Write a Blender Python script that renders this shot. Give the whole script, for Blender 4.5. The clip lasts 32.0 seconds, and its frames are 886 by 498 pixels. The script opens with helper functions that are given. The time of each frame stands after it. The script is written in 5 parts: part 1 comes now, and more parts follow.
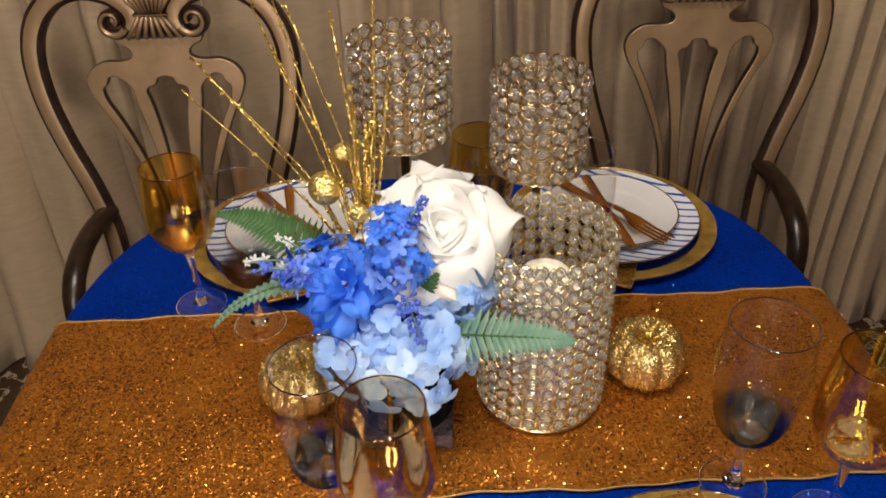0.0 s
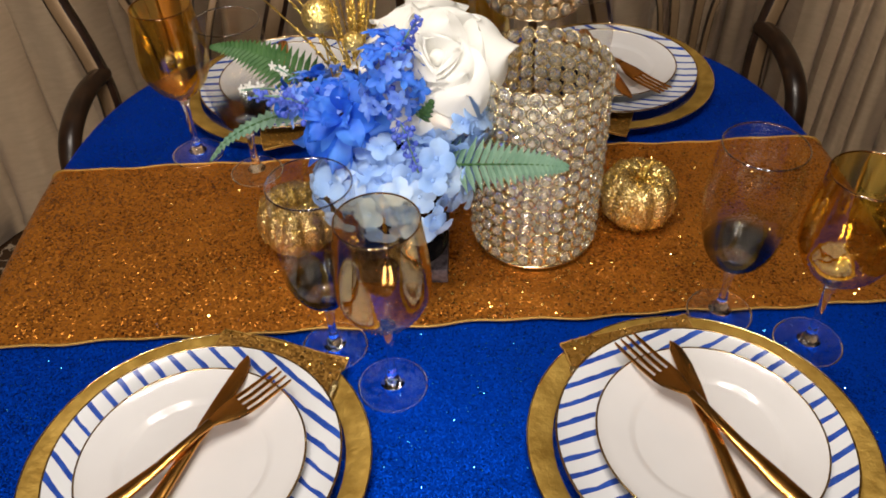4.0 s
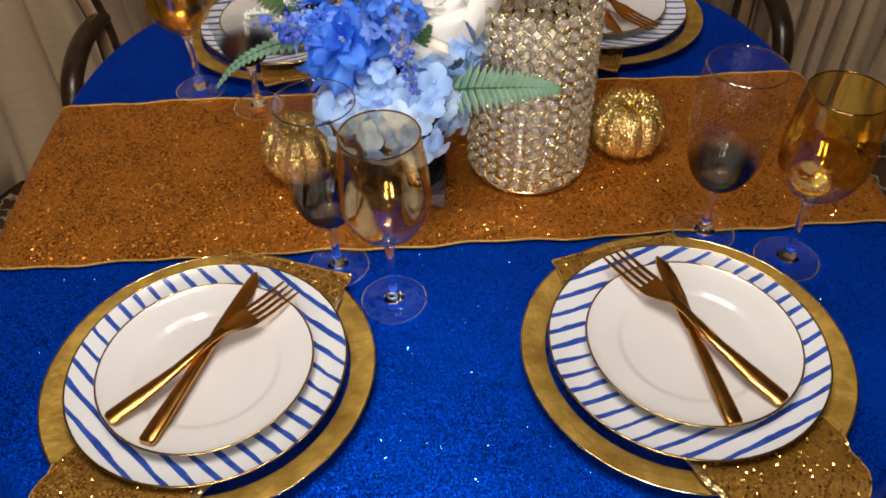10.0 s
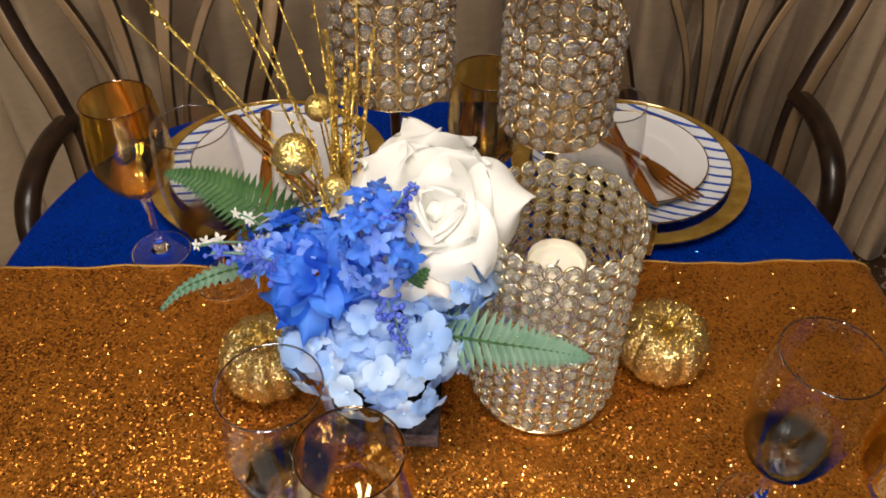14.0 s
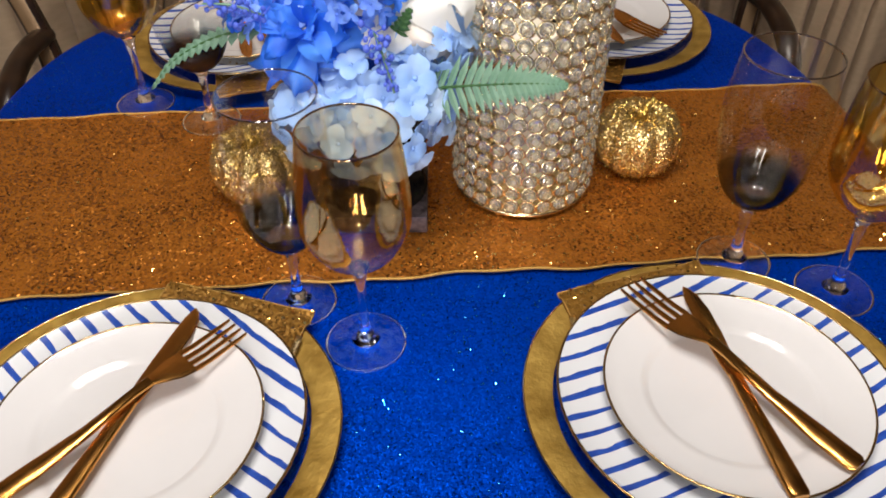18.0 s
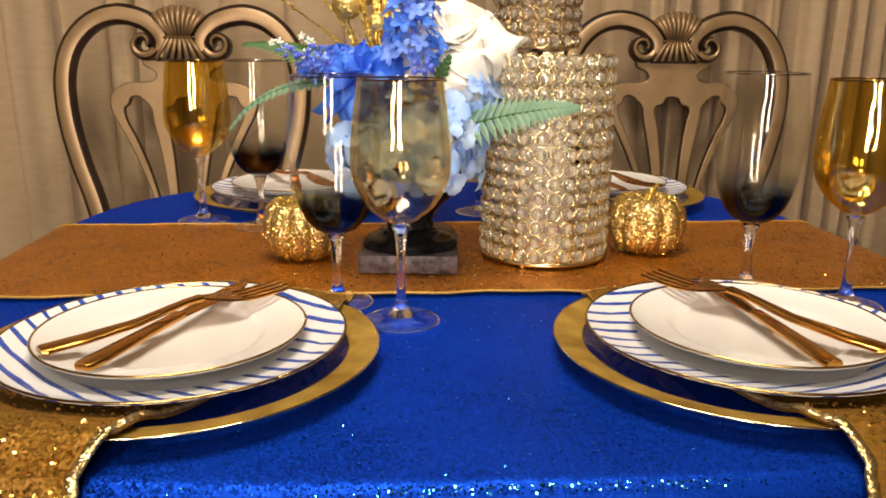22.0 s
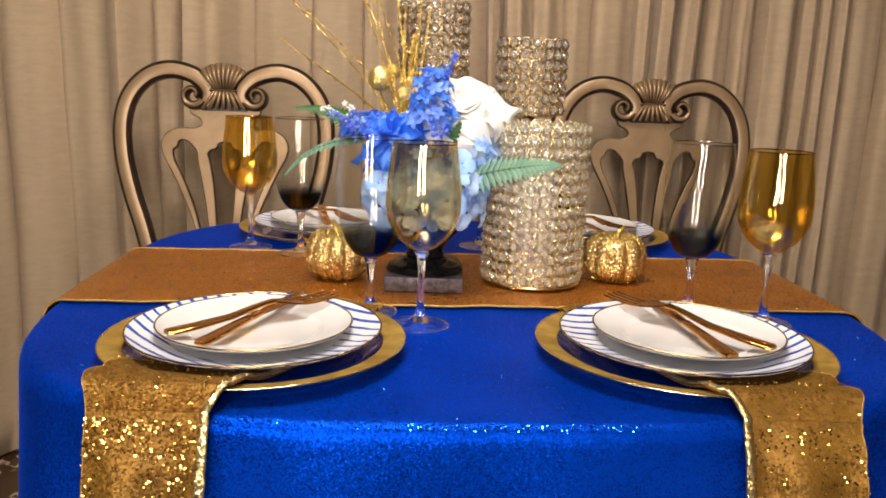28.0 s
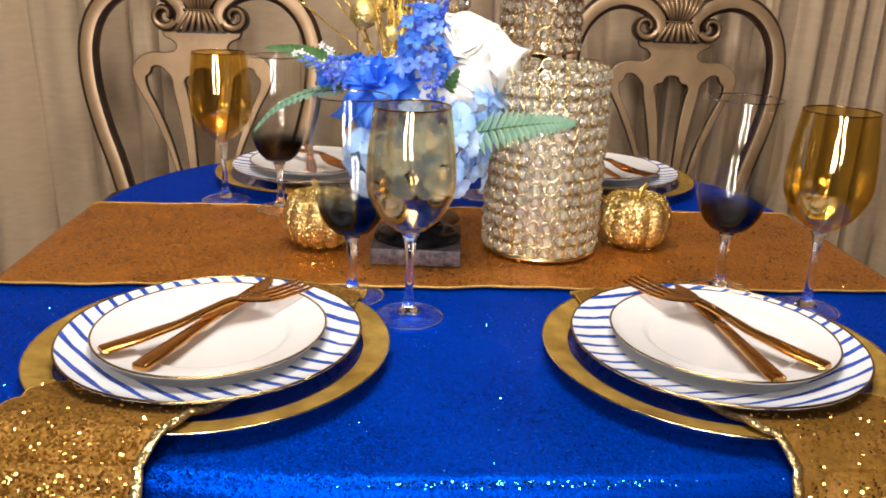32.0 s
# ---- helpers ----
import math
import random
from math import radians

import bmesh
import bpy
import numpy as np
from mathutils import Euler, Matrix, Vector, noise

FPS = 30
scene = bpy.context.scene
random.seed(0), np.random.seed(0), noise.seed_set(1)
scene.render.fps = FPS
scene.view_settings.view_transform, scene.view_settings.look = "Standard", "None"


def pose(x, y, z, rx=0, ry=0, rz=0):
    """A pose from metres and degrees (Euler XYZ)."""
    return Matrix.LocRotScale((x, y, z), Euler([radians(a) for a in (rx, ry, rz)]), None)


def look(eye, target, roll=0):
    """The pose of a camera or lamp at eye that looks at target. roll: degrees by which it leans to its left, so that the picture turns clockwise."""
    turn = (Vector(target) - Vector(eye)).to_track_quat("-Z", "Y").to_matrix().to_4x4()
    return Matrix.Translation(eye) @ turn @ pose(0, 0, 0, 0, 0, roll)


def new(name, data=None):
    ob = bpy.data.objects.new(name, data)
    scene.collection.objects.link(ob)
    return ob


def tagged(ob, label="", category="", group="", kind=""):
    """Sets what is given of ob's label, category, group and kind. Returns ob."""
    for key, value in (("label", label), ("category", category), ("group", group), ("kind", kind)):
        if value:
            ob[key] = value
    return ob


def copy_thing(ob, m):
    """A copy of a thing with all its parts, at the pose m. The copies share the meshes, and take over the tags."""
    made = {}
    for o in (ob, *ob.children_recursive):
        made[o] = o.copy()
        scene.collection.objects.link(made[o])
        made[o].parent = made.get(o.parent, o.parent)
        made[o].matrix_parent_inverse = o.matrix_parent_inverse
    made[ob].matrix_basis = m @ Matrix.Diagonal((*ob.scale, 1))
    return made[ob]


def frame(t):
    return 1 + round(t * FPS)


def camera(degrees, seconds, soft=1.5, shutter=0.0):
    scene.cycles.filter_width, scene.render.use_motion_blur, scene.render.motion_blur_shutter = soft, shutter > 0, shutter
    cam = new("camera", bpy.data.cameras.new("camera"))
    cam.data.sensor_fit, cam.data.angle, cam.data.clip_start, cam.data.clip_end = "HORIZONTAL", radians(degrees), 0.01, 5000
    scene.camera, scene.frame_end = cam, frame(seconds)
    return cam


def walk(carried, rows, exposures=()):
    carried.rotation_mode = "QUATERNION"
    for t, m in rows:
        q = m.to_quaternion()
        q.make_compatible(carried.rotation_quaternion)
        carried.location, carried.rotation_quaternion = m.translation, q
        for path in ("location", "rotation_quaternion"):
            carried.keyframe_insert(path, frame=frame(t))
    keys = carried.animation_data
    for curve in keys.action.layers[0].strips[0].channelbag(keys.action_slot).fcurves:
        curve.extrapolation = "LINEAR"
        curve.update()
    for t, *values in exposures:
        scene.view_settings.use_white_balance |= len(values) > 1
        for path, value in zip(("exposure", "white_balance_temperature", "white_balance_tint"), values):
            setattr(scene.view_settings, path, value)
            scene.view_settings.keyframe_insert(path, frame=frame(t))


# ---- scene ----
cam = camera(56.6, 32.0, soft=1.8)
PATH = [
    (0, (0.078, 0.076, 1.482), (0.01, 1.717, 0.341), -1.7),
    (0.5, (0.086, 0.075, 1.475), (0.011, 1.693, 0.303), -1.8),
    (1, (0.09, 0.07, 1.471), (0.018, 1.656, 0.254), -1.8),
    (1.5, (0.089, 0.061, 1.46), (0.016, 1.621, 0.21), -2.0),
    (2, (0.088, 0.052, 1.452), (0.015, 1.599, 0.187), -2.0),
    (2.5, (0.087, 0.047, 1.445), (0.016, 1.582, 0.165), -2.0),
    (3, (0.084, 0.045, 1.436), (0.023, 1.562, 0.135), -1.7),
    (3.5, (0.081, 0.037, 1.435), (0.015, 1.536, 0.113), -1.9),
    (4, (0.081, 0.024, 1.43), (0.017, 1.515, 0.099), -1.8),
    (4.5, (0.085, 0.007, 1.427), (0.012, 1.485, 0.082), -2.1),
    (6.5, (0.09, -0.045, 1.417), (0.024, 1.425, 0.062), -1.9),
    (7, (0.084, -0.048, 1.414), (0.019, 1.413, 0.05), -1.9),
    (7.5, (0.074, -0.055, 1.409), (0.009, 1.39, 0.028), -1.8),
    (8, (0.065, -0.067, 1.402), (0.01, 1.364, 0.006), -1.5),
    (8.5, (0.061, -0.072, 1.4), (0.017, 1.351, -0.004), -1.3),
    (9, (0.062, -0.071, 1.406), (0.009, 1.34, -0.011), -1.6),
    (9.5, (0.069, -0.061, 1.415), (0.024, 1.359, 0.007), -1.5),
    (10, (0.076, -0.042, 1.423), (0.03, 1.394, 0.031), -1.6),
    (10.5, (0.077, -0.009, 1.424), (0.022, 1.445, 0.052), -1.5),
    (11, (0.075, 0.029, 1.427), (0.011, 1.484, 0.056), -1.4),
    (11.5, (0.072, 0.07, 1.428), (0.008, 1.529, 0.062), -0.9),
    (12, (0.071, 0.108, 1.433), (0.008, 1.563, 0.062), -0.5),
    (12.5, (0.064, 0.135, 1.451), (0.005, 1.58, 0.069), 0.0),
    (13, (0.07, 0.158, 1.475), (-0.003, 1.606, 0.098), -0.1),
    (13.5, (0.083, 0.197, 1.474), (0.021, 1.631, 0.081), 0.4),
    (14, (0.076, 0.255, 1.47), (0.019, 1.709, 0.098), 0.8),
    (14.5, (0.051, 0.303, 1.457), (0.002, 1.766, 0.094), 0.9),
    (16.5, (0.037, 0.285, 1.36), (0.027, 1.769, 0.02), -1.0),
    (17, (0.061, 0.187, 1.333), (0.043, 1.673, -0.006), -1.5),
    (17.5, (0.066, 0.115, 1.306), (0.068, 1.596, -0.039), -0.9),
    (18, (0.067, 0.061, 1.302), (0.078, 1.575, -0.006), -0.3),
    (18.5, (0.069, 0.023, 1.26), (0.077, 1.613, 0.047), 0.6),
    (19, (0.074, 0.021, 1.212), (0.078, 1.701, 0.127), 0.8),
    (19.5, (0.06, 0.029, 1.155), (0.085, 1.738, 0.116), 1.1),
    (20, (0.072, 0.019, 1.111), (0.105, 1.79, 0.181), 0.9),
    (20.5, (0.037, -0.058, 1.07), (0.057, 1.79, 0.305), 0.9),
    (21, (0.033, -0.107, 1.054), (0.02, 1.786, 0.407), 0.3),
    (21.5, (0.042, -0.13, 1.024), (0.041, 1.783, 0.442), 0.6),
    (22, (0.044, -0.167, 1.013), (0.033, 1.77, 0.514), 0.5),
    (22.5, (0.06, -0.192, 1.021), (0.056, 1.745, 0.525), 0.9),
    (23, (0.065, -0.242, 1.022), (0.041, 1.7, 0.543), 1.0),
    (23.5, (0.057, -0.284, 1.03), (0.068, 1.658, 0.556), 1.5),
    (24, (0.045, -0.316, 1.024), (0.054, 1.625, 0.539), 1.7),
    (24.5, (0.039, -0.324, 1.028), (0.049, 1.618, 0.55), 1.8),
    (25, (0.019, -0.329, 1.029), (0.035, 1.612, 0.546), 1.9),
    (25.5, (0.008, -0.333, 1.031), (0.017, 1.612, 0.566), 1.9),
    (26, (0.015, -0.331, 1.048), (0.019, 1.621, 0.615), 1.9),
    (26.5, (0.027, -0.338, 1.06), (0.027, 1.617, 0.639), 1.9),
    (28.5, (0.026, -0.417, 1.046), (0.027, 1.542, 0.642), 2.1),
    (29, (0.024, -0.405, 1.04), (0.026, 1.553, 0.628), 2.2),
    (29.5, (0.023, -0.367, 1.038), (0.021, 1.591, 0.63), 2.2),
    (30, (0.023, -0.324, 1.036), (0.018, 1.632, 0.619), 2.2),
    (30.5, (0.023, -0.298, 1.04), (0.015, 1.655, 0.609), 2.1),
    (31, (0.026, -0.276, 1.062), (0.014, 1.669, 0.594), 2.0),
    (31.5, (0.029, -0.262, 1.097), (0.019, 1.651, 0.511), 1.9),
    (32, (0.042, -0.237, 1.107), (0.026, 1.654, 0.458), 1.9),
]
walk(cam, [(t, look(eye, target, roll)) for t, eye, target, roll in PATH],
     exposures=[(0.0, -0.16, 6500, 10), (3.0, -0.17, 6450, 10), (4.0, -0.20, 6400, 10), (10.0, -0.24, 6400, 10), (13.0, -0.20, 6450, 10),
                (14.5, -0.20, 6500, 10), (17.0, -0.35, 6000, 10), (18.0, 0.00, 6050, 10), (19.0, 0.05, 6250, 10), (20.0, -0.35, 6500, 10), (20.5, -0.15, 7100, 10), (21.0, 0.20, 7900, 10), (22.0, 0.27, 7450, 10),
                (24.0, 0.10, 6650, 10), (25.0, 0.30, 6450, 10), (26.0, 0.40, 6500, 10), (28.5, 0.35, 6400, 10), (30.0, 0.40, 6250, 10), (32.0, 0.40, 6200, 10)])

# world, lamps
world = bpy.data.worlds.new("room_air")
scene.world = world
world.use_nodes = True
world.node_tree.nodes["Background"].inputs[0].default_value = (1.0, 0.86, 0.7, 1)
world.node_tree.nodes["Background"].inputs[1].default_value = 0.003


def fill_bulb(x, y, z, watts, size, tint=(1.0, 0.895, 0.785)):
    data = bpy.data.lights.new("fill_bulb", "POINT")
    data.energy, data.shadow_soft_size, data.color = watts, size, tint
    ob = new("fill_bulb", data)
    ob.location = (x, y, z)
    return ob


def cone_bulb(x, y, z, watts, size, cone, tint=(1.0, 0.895, 0.785)):
    """A downward spot; its cone is added to keep the upper room dimmer."""
    data = bpy.data.lights.new("cone_bulb", "SPOT")
    data.energy, data.shadow_soft_size, data.color = watts, size, tint
    data.spot_size, data.spot_blend = math.radians(cone), 0.45
    ob = new("cone_bulb", data)
    ob.location = (x, y, z)
    return ob


# a chandelier of small bulbs hangs over the table, above view; cones added
for k in range(8):
    a = math.radians(45 * k + 20)
    cone_bulb(-0.02 + 0.27 * math.cos(a), 0.36 + 0.27 * math.sin(a), 2.28, 14.5, 0.028, 150)
# unseen fill light added behind the viewer to brighten front faces and the curtain
fill_bulb(-0.15, -0.85, 1.95, 26.0, 0.05)


def fill_strip(eye, target, wide, high, watts):
    data = bpy.data.lights.new("fill_strip", "AREA")
    data.shape, data.size, data.size_y, data.energy, data.color = "RECTANGLE", wide, high, watts, (1.0, 0.90, 0.80)
    ob = new("fill_strip", data)
    ob.matrix_world = look(eye, target)


# two tall light strips added behind the viewer, for upright streaks in the glass
fill_strip((-0.50, -1.60, 1.35), (0.05, 1.2, 1.0), 0.25, 0.95, 21.5)
fill_strip((0.12, -1.65, 1.35), (0.05, 1.2, 1.0), 0.25, 0.95, 21.5)


# ---- helpers for building ----
def mat(name, base, rough=0.5, metal=0.0, **kw):
    m = bpy.data.materials.new(name)
    m.use_nodes = True
    b = m.node_tree.nodes["Principled BSDF"]
    b.inputs["Base Color"].default_value = (*base, 1)
    b.inputs["Roughness"].default_value = rough
    b.inputs["Metallic"].default_value = metal
    for k, v in kw.items():
        b.inputs[k.replace("_", " ")].default_value = v
    return m


def node(m, kind, **kw):
    n = m.node_tree.nodes.new(kind)
    for k, v in kw.items():
        if k == "operation":
            n.operation = v
        elif k == "blend_type":
            n.blend_type = v
        elif k == "feature":
            n.feature = v
    return n


def wire(m, a, b):
    m.node_tree.links.new(a, b)


def pbsdf(m):
    return m.node_tree.nodes["Principled BSDF"]


def coords(m):
    return node(m, "ShaderNodeTexCoord").outputs["Object"]


def noise_tex(m, scale, detail=4.0, rough=0.55, vec=None):
    n = node(m, "ShaderNodeTexNoise")
    n.inputs["Scale"].default_value = scale
    n.inputs["Detail"].default_value = detail
    n.inputs["Roughness"].default_value = rough
    wire(m, vec or coords(m), n.inputs["Vector"])
    return n


def ramp(m, fac, stops):
    r = node(m, "ShaderNodeValToRGB")
    els = r.color_ramp.elements
    while len(els) < len(stops):
        els.new(0.5)
    for e, (p, c) in zip(els, stops):
        e.position, e.color = p, (*c, 1)
    wire(m, fac, r.inputs["Fac"])
    return r


def bump(m, height, strength, distance, normal_in=None):
    b = node(m, "ShaderNodeBump")
    b.inputs["Strength"].default_value = strength
    b.inputs["Distance"].default_value = distance
    wire(m, height, b.inputs["Height"])
    if normal_in is not None:
        wire(m, normal_in, b.inputs["Normal"])
    wire(m, b.outputs["Normal"], pbsdf(m).inputs["Normal"])
    return b


def vary(m, c1, c2, scale, detail=4.0, lo=0.35, hi=0.65, vec=None):
    n = noise_tex(m, scale, detail, vec=vec)
    r = ramp(m, n.outputs["Fac"], [(lo, c1), (hi, c2)])
    wire(m, r.outputs["Color"], pbsdf(m).inputs["Base Color"])
    return n


def sequins(m, c1, c2, cell, tilt, blotch=9.0, specks=0.0):
    """Small overlapping discs of foil: each cell has its own tilt and shade."""
    v = node(m, "ShaderNodeTexVoronoi")
    v.inputs["Scale"].default_value = 1.0 / cell
    wire(m, coords(m), v.inputs["Vector"])
    s = node(m, "ShaderNodeVectorMath", operation="SUBTRACT")
    s.inputs[1].default_value = (0.5, 0.5, 0.5)
    wire(m, v.outputs["Color"], s.inputs[0])
    k = node(m, "ShaderNodeVectorMath", operation="SCALE")
    k.inputs["Scale"].default_value = tilt
    wire(m, s.outputs[0], k.inputs[0])
    g = node(m, "ShaderNodeNewGeometry")
    a = node(m, "ShaderNodeVectorMath", operation="ADD")
    wire(m, g.outputs["Normal"], a.inputs[0])
    wire(m, k.outputs[0], a.inputs[1])
    nn = node(m, "ShaderNodeVectorMath", operation="NORMALIZE")
    wire(m, a.outputs[0], nn.inputs[0])
    bw = node(m, "ShaderNodeSeparateColor")
    wire(m, v.outputs["Color"], bw.inputs[0])
    big = noise_tex(m, blotch, 3.0)
    mx = node(m, "ShaderNodeMath", operation="ADD")
    wire(m, bw.outputs[0], mx.inputs[0])
    wire(m, big.outputs["Fac"], mx.inputs[1])
    dark = tuple(0.16 * q for q in c1)
    r = ramp(m, mx.outputs[0], [(0.0, c1), (0.30, c1), (0.62, c2)])
    half = node(m, "ShaderNodeMath", operation="MULTIPLY")
    half.inputs[1].default_value = 0.62
    wire(m, mx.outputs[0], half.inputs[0])
    wire(m, half.outputs[0], r.inputs["Fac"])
    few = node(m, "ShaderNodeMath", operation="LESS_THAN")
    few.inputs[1].default_value = specks
    wire(m, bw.outputs[1], few.inputs[0])
    sp = node(m, "ShaderNodeMix")
    sp.data_type = "RGBA"
    wire(m, few.outputs[0], sp.inputs["Factor"])
    wire(m, r.outputs["Color"], sp.inputs[6])
    sp.inputs[7].default_value = (*dark, 1)
    wire(m, sp.outputs[2], pbsdf(m).inputs["Base Color"])
    wire(m, nn.outputs[0], pbsdf(m).inputs["Normal"])
    return v


def thin_glass(name, tint, gloss=0.03, body=None, shine=0.6, base=0.07, mirror=(1.0, 1.0, 1.0), ripple=0.0):
    """Thin-walled glass: it tints what is behind and mirrors at its edge."""
    m = bpy.data.materials.new(name)
    m.use_nodes = True
    t = m.node_tree
    t.nodes.remove(t.nodes["Principled BSDF"])
    tr = node(m, "ShaderNodeBsdfTransparent")
    tr.inputs[0].default_value = (*tint, 1)
    if body is not None:
        wire(m, body(m), tr.inputs[0])
    gl = node(m, "ShaderNodeBsdfGlossy")
    gl.inputs["Roughness"].default_value = gloss
    gl.inputs["Color"].default_value = (*mirror, 1)
    if ripple:
        # faint upright ripples of blown glass
        mp = node(m, "ShaderNodeMapping")
        mp.inputs["Scale"].default_value = (1.0, 1.0, 0.45)
        wire(m, coords(m), mp.inputs["Vector"])
        rp = node(m, "ShaderNodeBump")
        rp.inputs["Strength"].default_value, rp.inputs["Distance"].default_value = ripple, 0.004
        wire(m, noise_tex(m, 52, 1.0, vec=mp.outputs[0]).outputs["Fac"], rp.inputs["Height"])
        wire(m, rp.outputs["Normal"], gl.inputs["Normal"])
    lw = node(m, "ShaderNodeLayerWeight")
    lw.inputs["Blend"].default_value = 0.5
    pw = node(m, "ShaderNodeMath", operation="POWER")
    pw.inputs[1].default_value = 4.0
    wire(m, lw.outputs["Facing"], pw.inputs[0])
    half = node(m, "ShaderNodeMath", operation="MULTIPLY_ADD")
    half.inputs[1].default_value, half.inputs[2].default_value = shine, base
    wire(m, pw.outputs[0], half.inputs[0])
    mx = node(m, "ShaderNodeMixShader")
    wire(m, half.outputs[0], mx.inputs[0])
    wire(m, tr.outputs[0], mx.inputs[1])
    wire(m, gl.outputs[0], mx.inputs[2])
    wire(m, mx.outputs[0], t.nodes["Material Output"].inputs["Surface"])
    return m


def thing(name, label, category, at=(0, 0, 0), turn=0.0, group="", kind=""):
    e = new(name)
    e.empty_display_size = 0.05
    e.location = at
    e.rotation_euler = (0, 0, radians(turn))
    return tagged(e, label, category, group, kind)


def mesh_of(name, bm, mats, smooth=True, angle=40):
    me = bpy.data.meshes.new(name)
    if smooth:
        for f in bm.faces:
            f.smooth = True
        for e in bm.edges:
            if len(e.link_faces) == 2 and e.calc_face_angle(0) > radians(angle):
                e.smooth = False
    bm.to_mesh(me)
    bm.free()
    for m in mats if isinstance(mats, (list, tuple)) else [mats]:
        me.materials.append(m)
    return me


def part(name, bm, mats, parent=None, label="", m=None, smooth=True, angle=40):
    me = bm if isinstance(bm, bpy.types.Mesh) else mesh_of(name, bm, mats, smooth, angle)
    ob = new(name, me)
    if parent is not None:
        ob.parent = parent
    if m is not None:
        ob.matrix_basis = m
    if label:
        ob["label"] = label
    return ob


def revolve(profile, seg=48, cap=False, lobes=0, depth=0.0):
    """A surface of revolution about z from (radius, height) pairs."""
    bm = bmesh.new()
    rings = []
    for r, z in profile:
        if r < 1e-6:
            rings.append([bm.verts.new((0, 0, z))])
            continue
        ring = []
        for i in range(seg):
            a = 2 * math.pi * i / seg
            rr = r * (1 - depth * (1 - abs(math.cos(lobes * a / 2)) ** 0.6)) if lobes else r
            ring.append(bm.verts.new((rr * math.cos(a), rr * math.sin(a), z)))
        rings.append(ring)
    for a, b in zip(rings, rings[1:]):
        if len(a) == 1 and len(b) == 1:
            continue
        for i in range(seg):
            j = (i + 1) % seg
            if len(a) == 1:
                bm.faces.new((a[0], b[j], b[i]))
            elif len(b) == 1:
                bm.faces.new((a[i], a[j], b[0]))
            else:
                bm.faces.new((a[i], a[j], b[j], b[i]))
    bmesh.ops.recalc_face_normals(bm, faces=bm.faces)
    return bm


def smooth_line(pts, n=8, closed=False):
    """Catmull-Rom through the points."""
    p = [Vector(q) for q in pts]
    out = []
    cnt = len(p) if closed else len(p) - 1
    for i in range(cnt):
        if closed:
            a, b, c, d = p[i - 1], p[i], p[(i + 1) % len(p)], p[(i + 2) % len(p)]
        else:
            a, b, c, d = p[max(i - 1, 0)], p[i], p[i + 1], p[min(i + 2, len(p) - 1)]
        for k in range(n):
            t = k / n
            out.append(0.5 * (2 * b + (c - a) * t + (2 * a - 5 * b + 4 * c - d) * t * t + (3 * b - a - 3 * c + d) * t ** 3))
    if not closed:
        out.append(p[-1])
    return out


def tube(pts, radius, seg=8, bm=None, flat=1.0, mat_index=0):
    """A round bar along a line; radius is a number or a function of 0..1."""
    bm = bm or bmesh.new()
    pts = [Vector(q) for q in pts]
    rings = []
    side = None
    for i, q in enumerate(pts):
        d = (pts[min(i + 1, len(pts) - 1)] - pts[max(i - 1, 0)]).normalized()
        if side is None:
            side = d.cross(Vector((0, 0, 1)))
            if side.length < 0.05:
                side = d.cross(Vector((0, 1, 0)))
        side = (side - d * side.dot(d)).normalized()
        up = side.cross(d)
        r = radius(i / max(1, len(pts) - 1)) if callable(radius) else radius
        rings.append([bm.verts.new(q + r * (math.cos(2 * math.pi * k / seg) * side + flat * math.sin(2 * math.pi * k / seg) * up)) for k in range(seg)])
    fs = []
    for a, b in zip(rings, rings[1:]):
        for k in range(seg):
            j = (k + 1) % seg
            fs.append(bm.faces.new((a[k], a[j], b[j], b[k])))
    fs.append(bm.faces.new(rings[0][::-1]))
    fs.append(bm.faces.new(rings[-1]))
    for f in fs:
        f.material_index = mat_index
    return bm


def box(x0, x1, y0, y1, z0, z1, bevel=0.0, bm=None):
    bm = bm or bmesh.new()
    made = bmesh.ops.create_cube(bm, size=1)["verts"]
    bmesh.ops.transform(bm, verts=made, matrix=Matrix.LocRotScale(((x0 + x1) / 2, (y0 + y1) / 2, (z0 + z1) / 2), None, (x1 - x0, y1 - y0, z1 - z0)))
    if bevel:
        bmesh.ops.bevel(bm, geom=list({e for v in made for e in v.link_edges}), offset=bevel, segments=2, affect="EDGES", profile=0.5)
    return bm


def ball(r, seg=12, rings=8, at=(0, 0, 0), squash=1.0, bm=None):
    bm = bm or bmesh.new()
    made = bmesh.ops.create_uvsphere(bm, u_segments=seg, v_segments=rings, radius=r)["verts"]
    for v in made:
        v.co = Vector((v.co.x, v.co.y, v.co.z * squash)) + Vector(at)
    return bm


def aim(at, direction, spin=0.0):
    """A pose whose +z looks along the direction."""
    q = Vector(direction).to_track_quat("Z", "Y").to_matrix().to_4x4()
    return Matrix.Translation(at) @ q @ Matrix.Rotation(spin, 4, "Z")

# ---- materials ----
BLUE = mat("royal_blue_sequin_cloth", (0.004, 0.03, 0.3), 0.42, 0.60, Specular_IOR_Level=0.1, Specular_Tint=(0.03, 0.20, 1.0, 1.0), Sheen_Weight=0.28, Sheen_Roughness=0.32, Sheen_Tint=(0.0, 0.09, 0.95, 1.0))
sequins(BLUE, (0.0004, 0.010, 0.115), (0.001, 0.045, 0.46), 0.0014, 0.40)
COPPER = mat("copper_gold_sequin_cloth", (0.36, 0.15, 0.03), 0.32, 0.68, Specular_IOR_Level=0.3)
sequins(COPPER, (0.125, 0.034, 0.004), (0.50, 0.180, 0.022), 0.0021, 0.62, 14.0, 0.012)
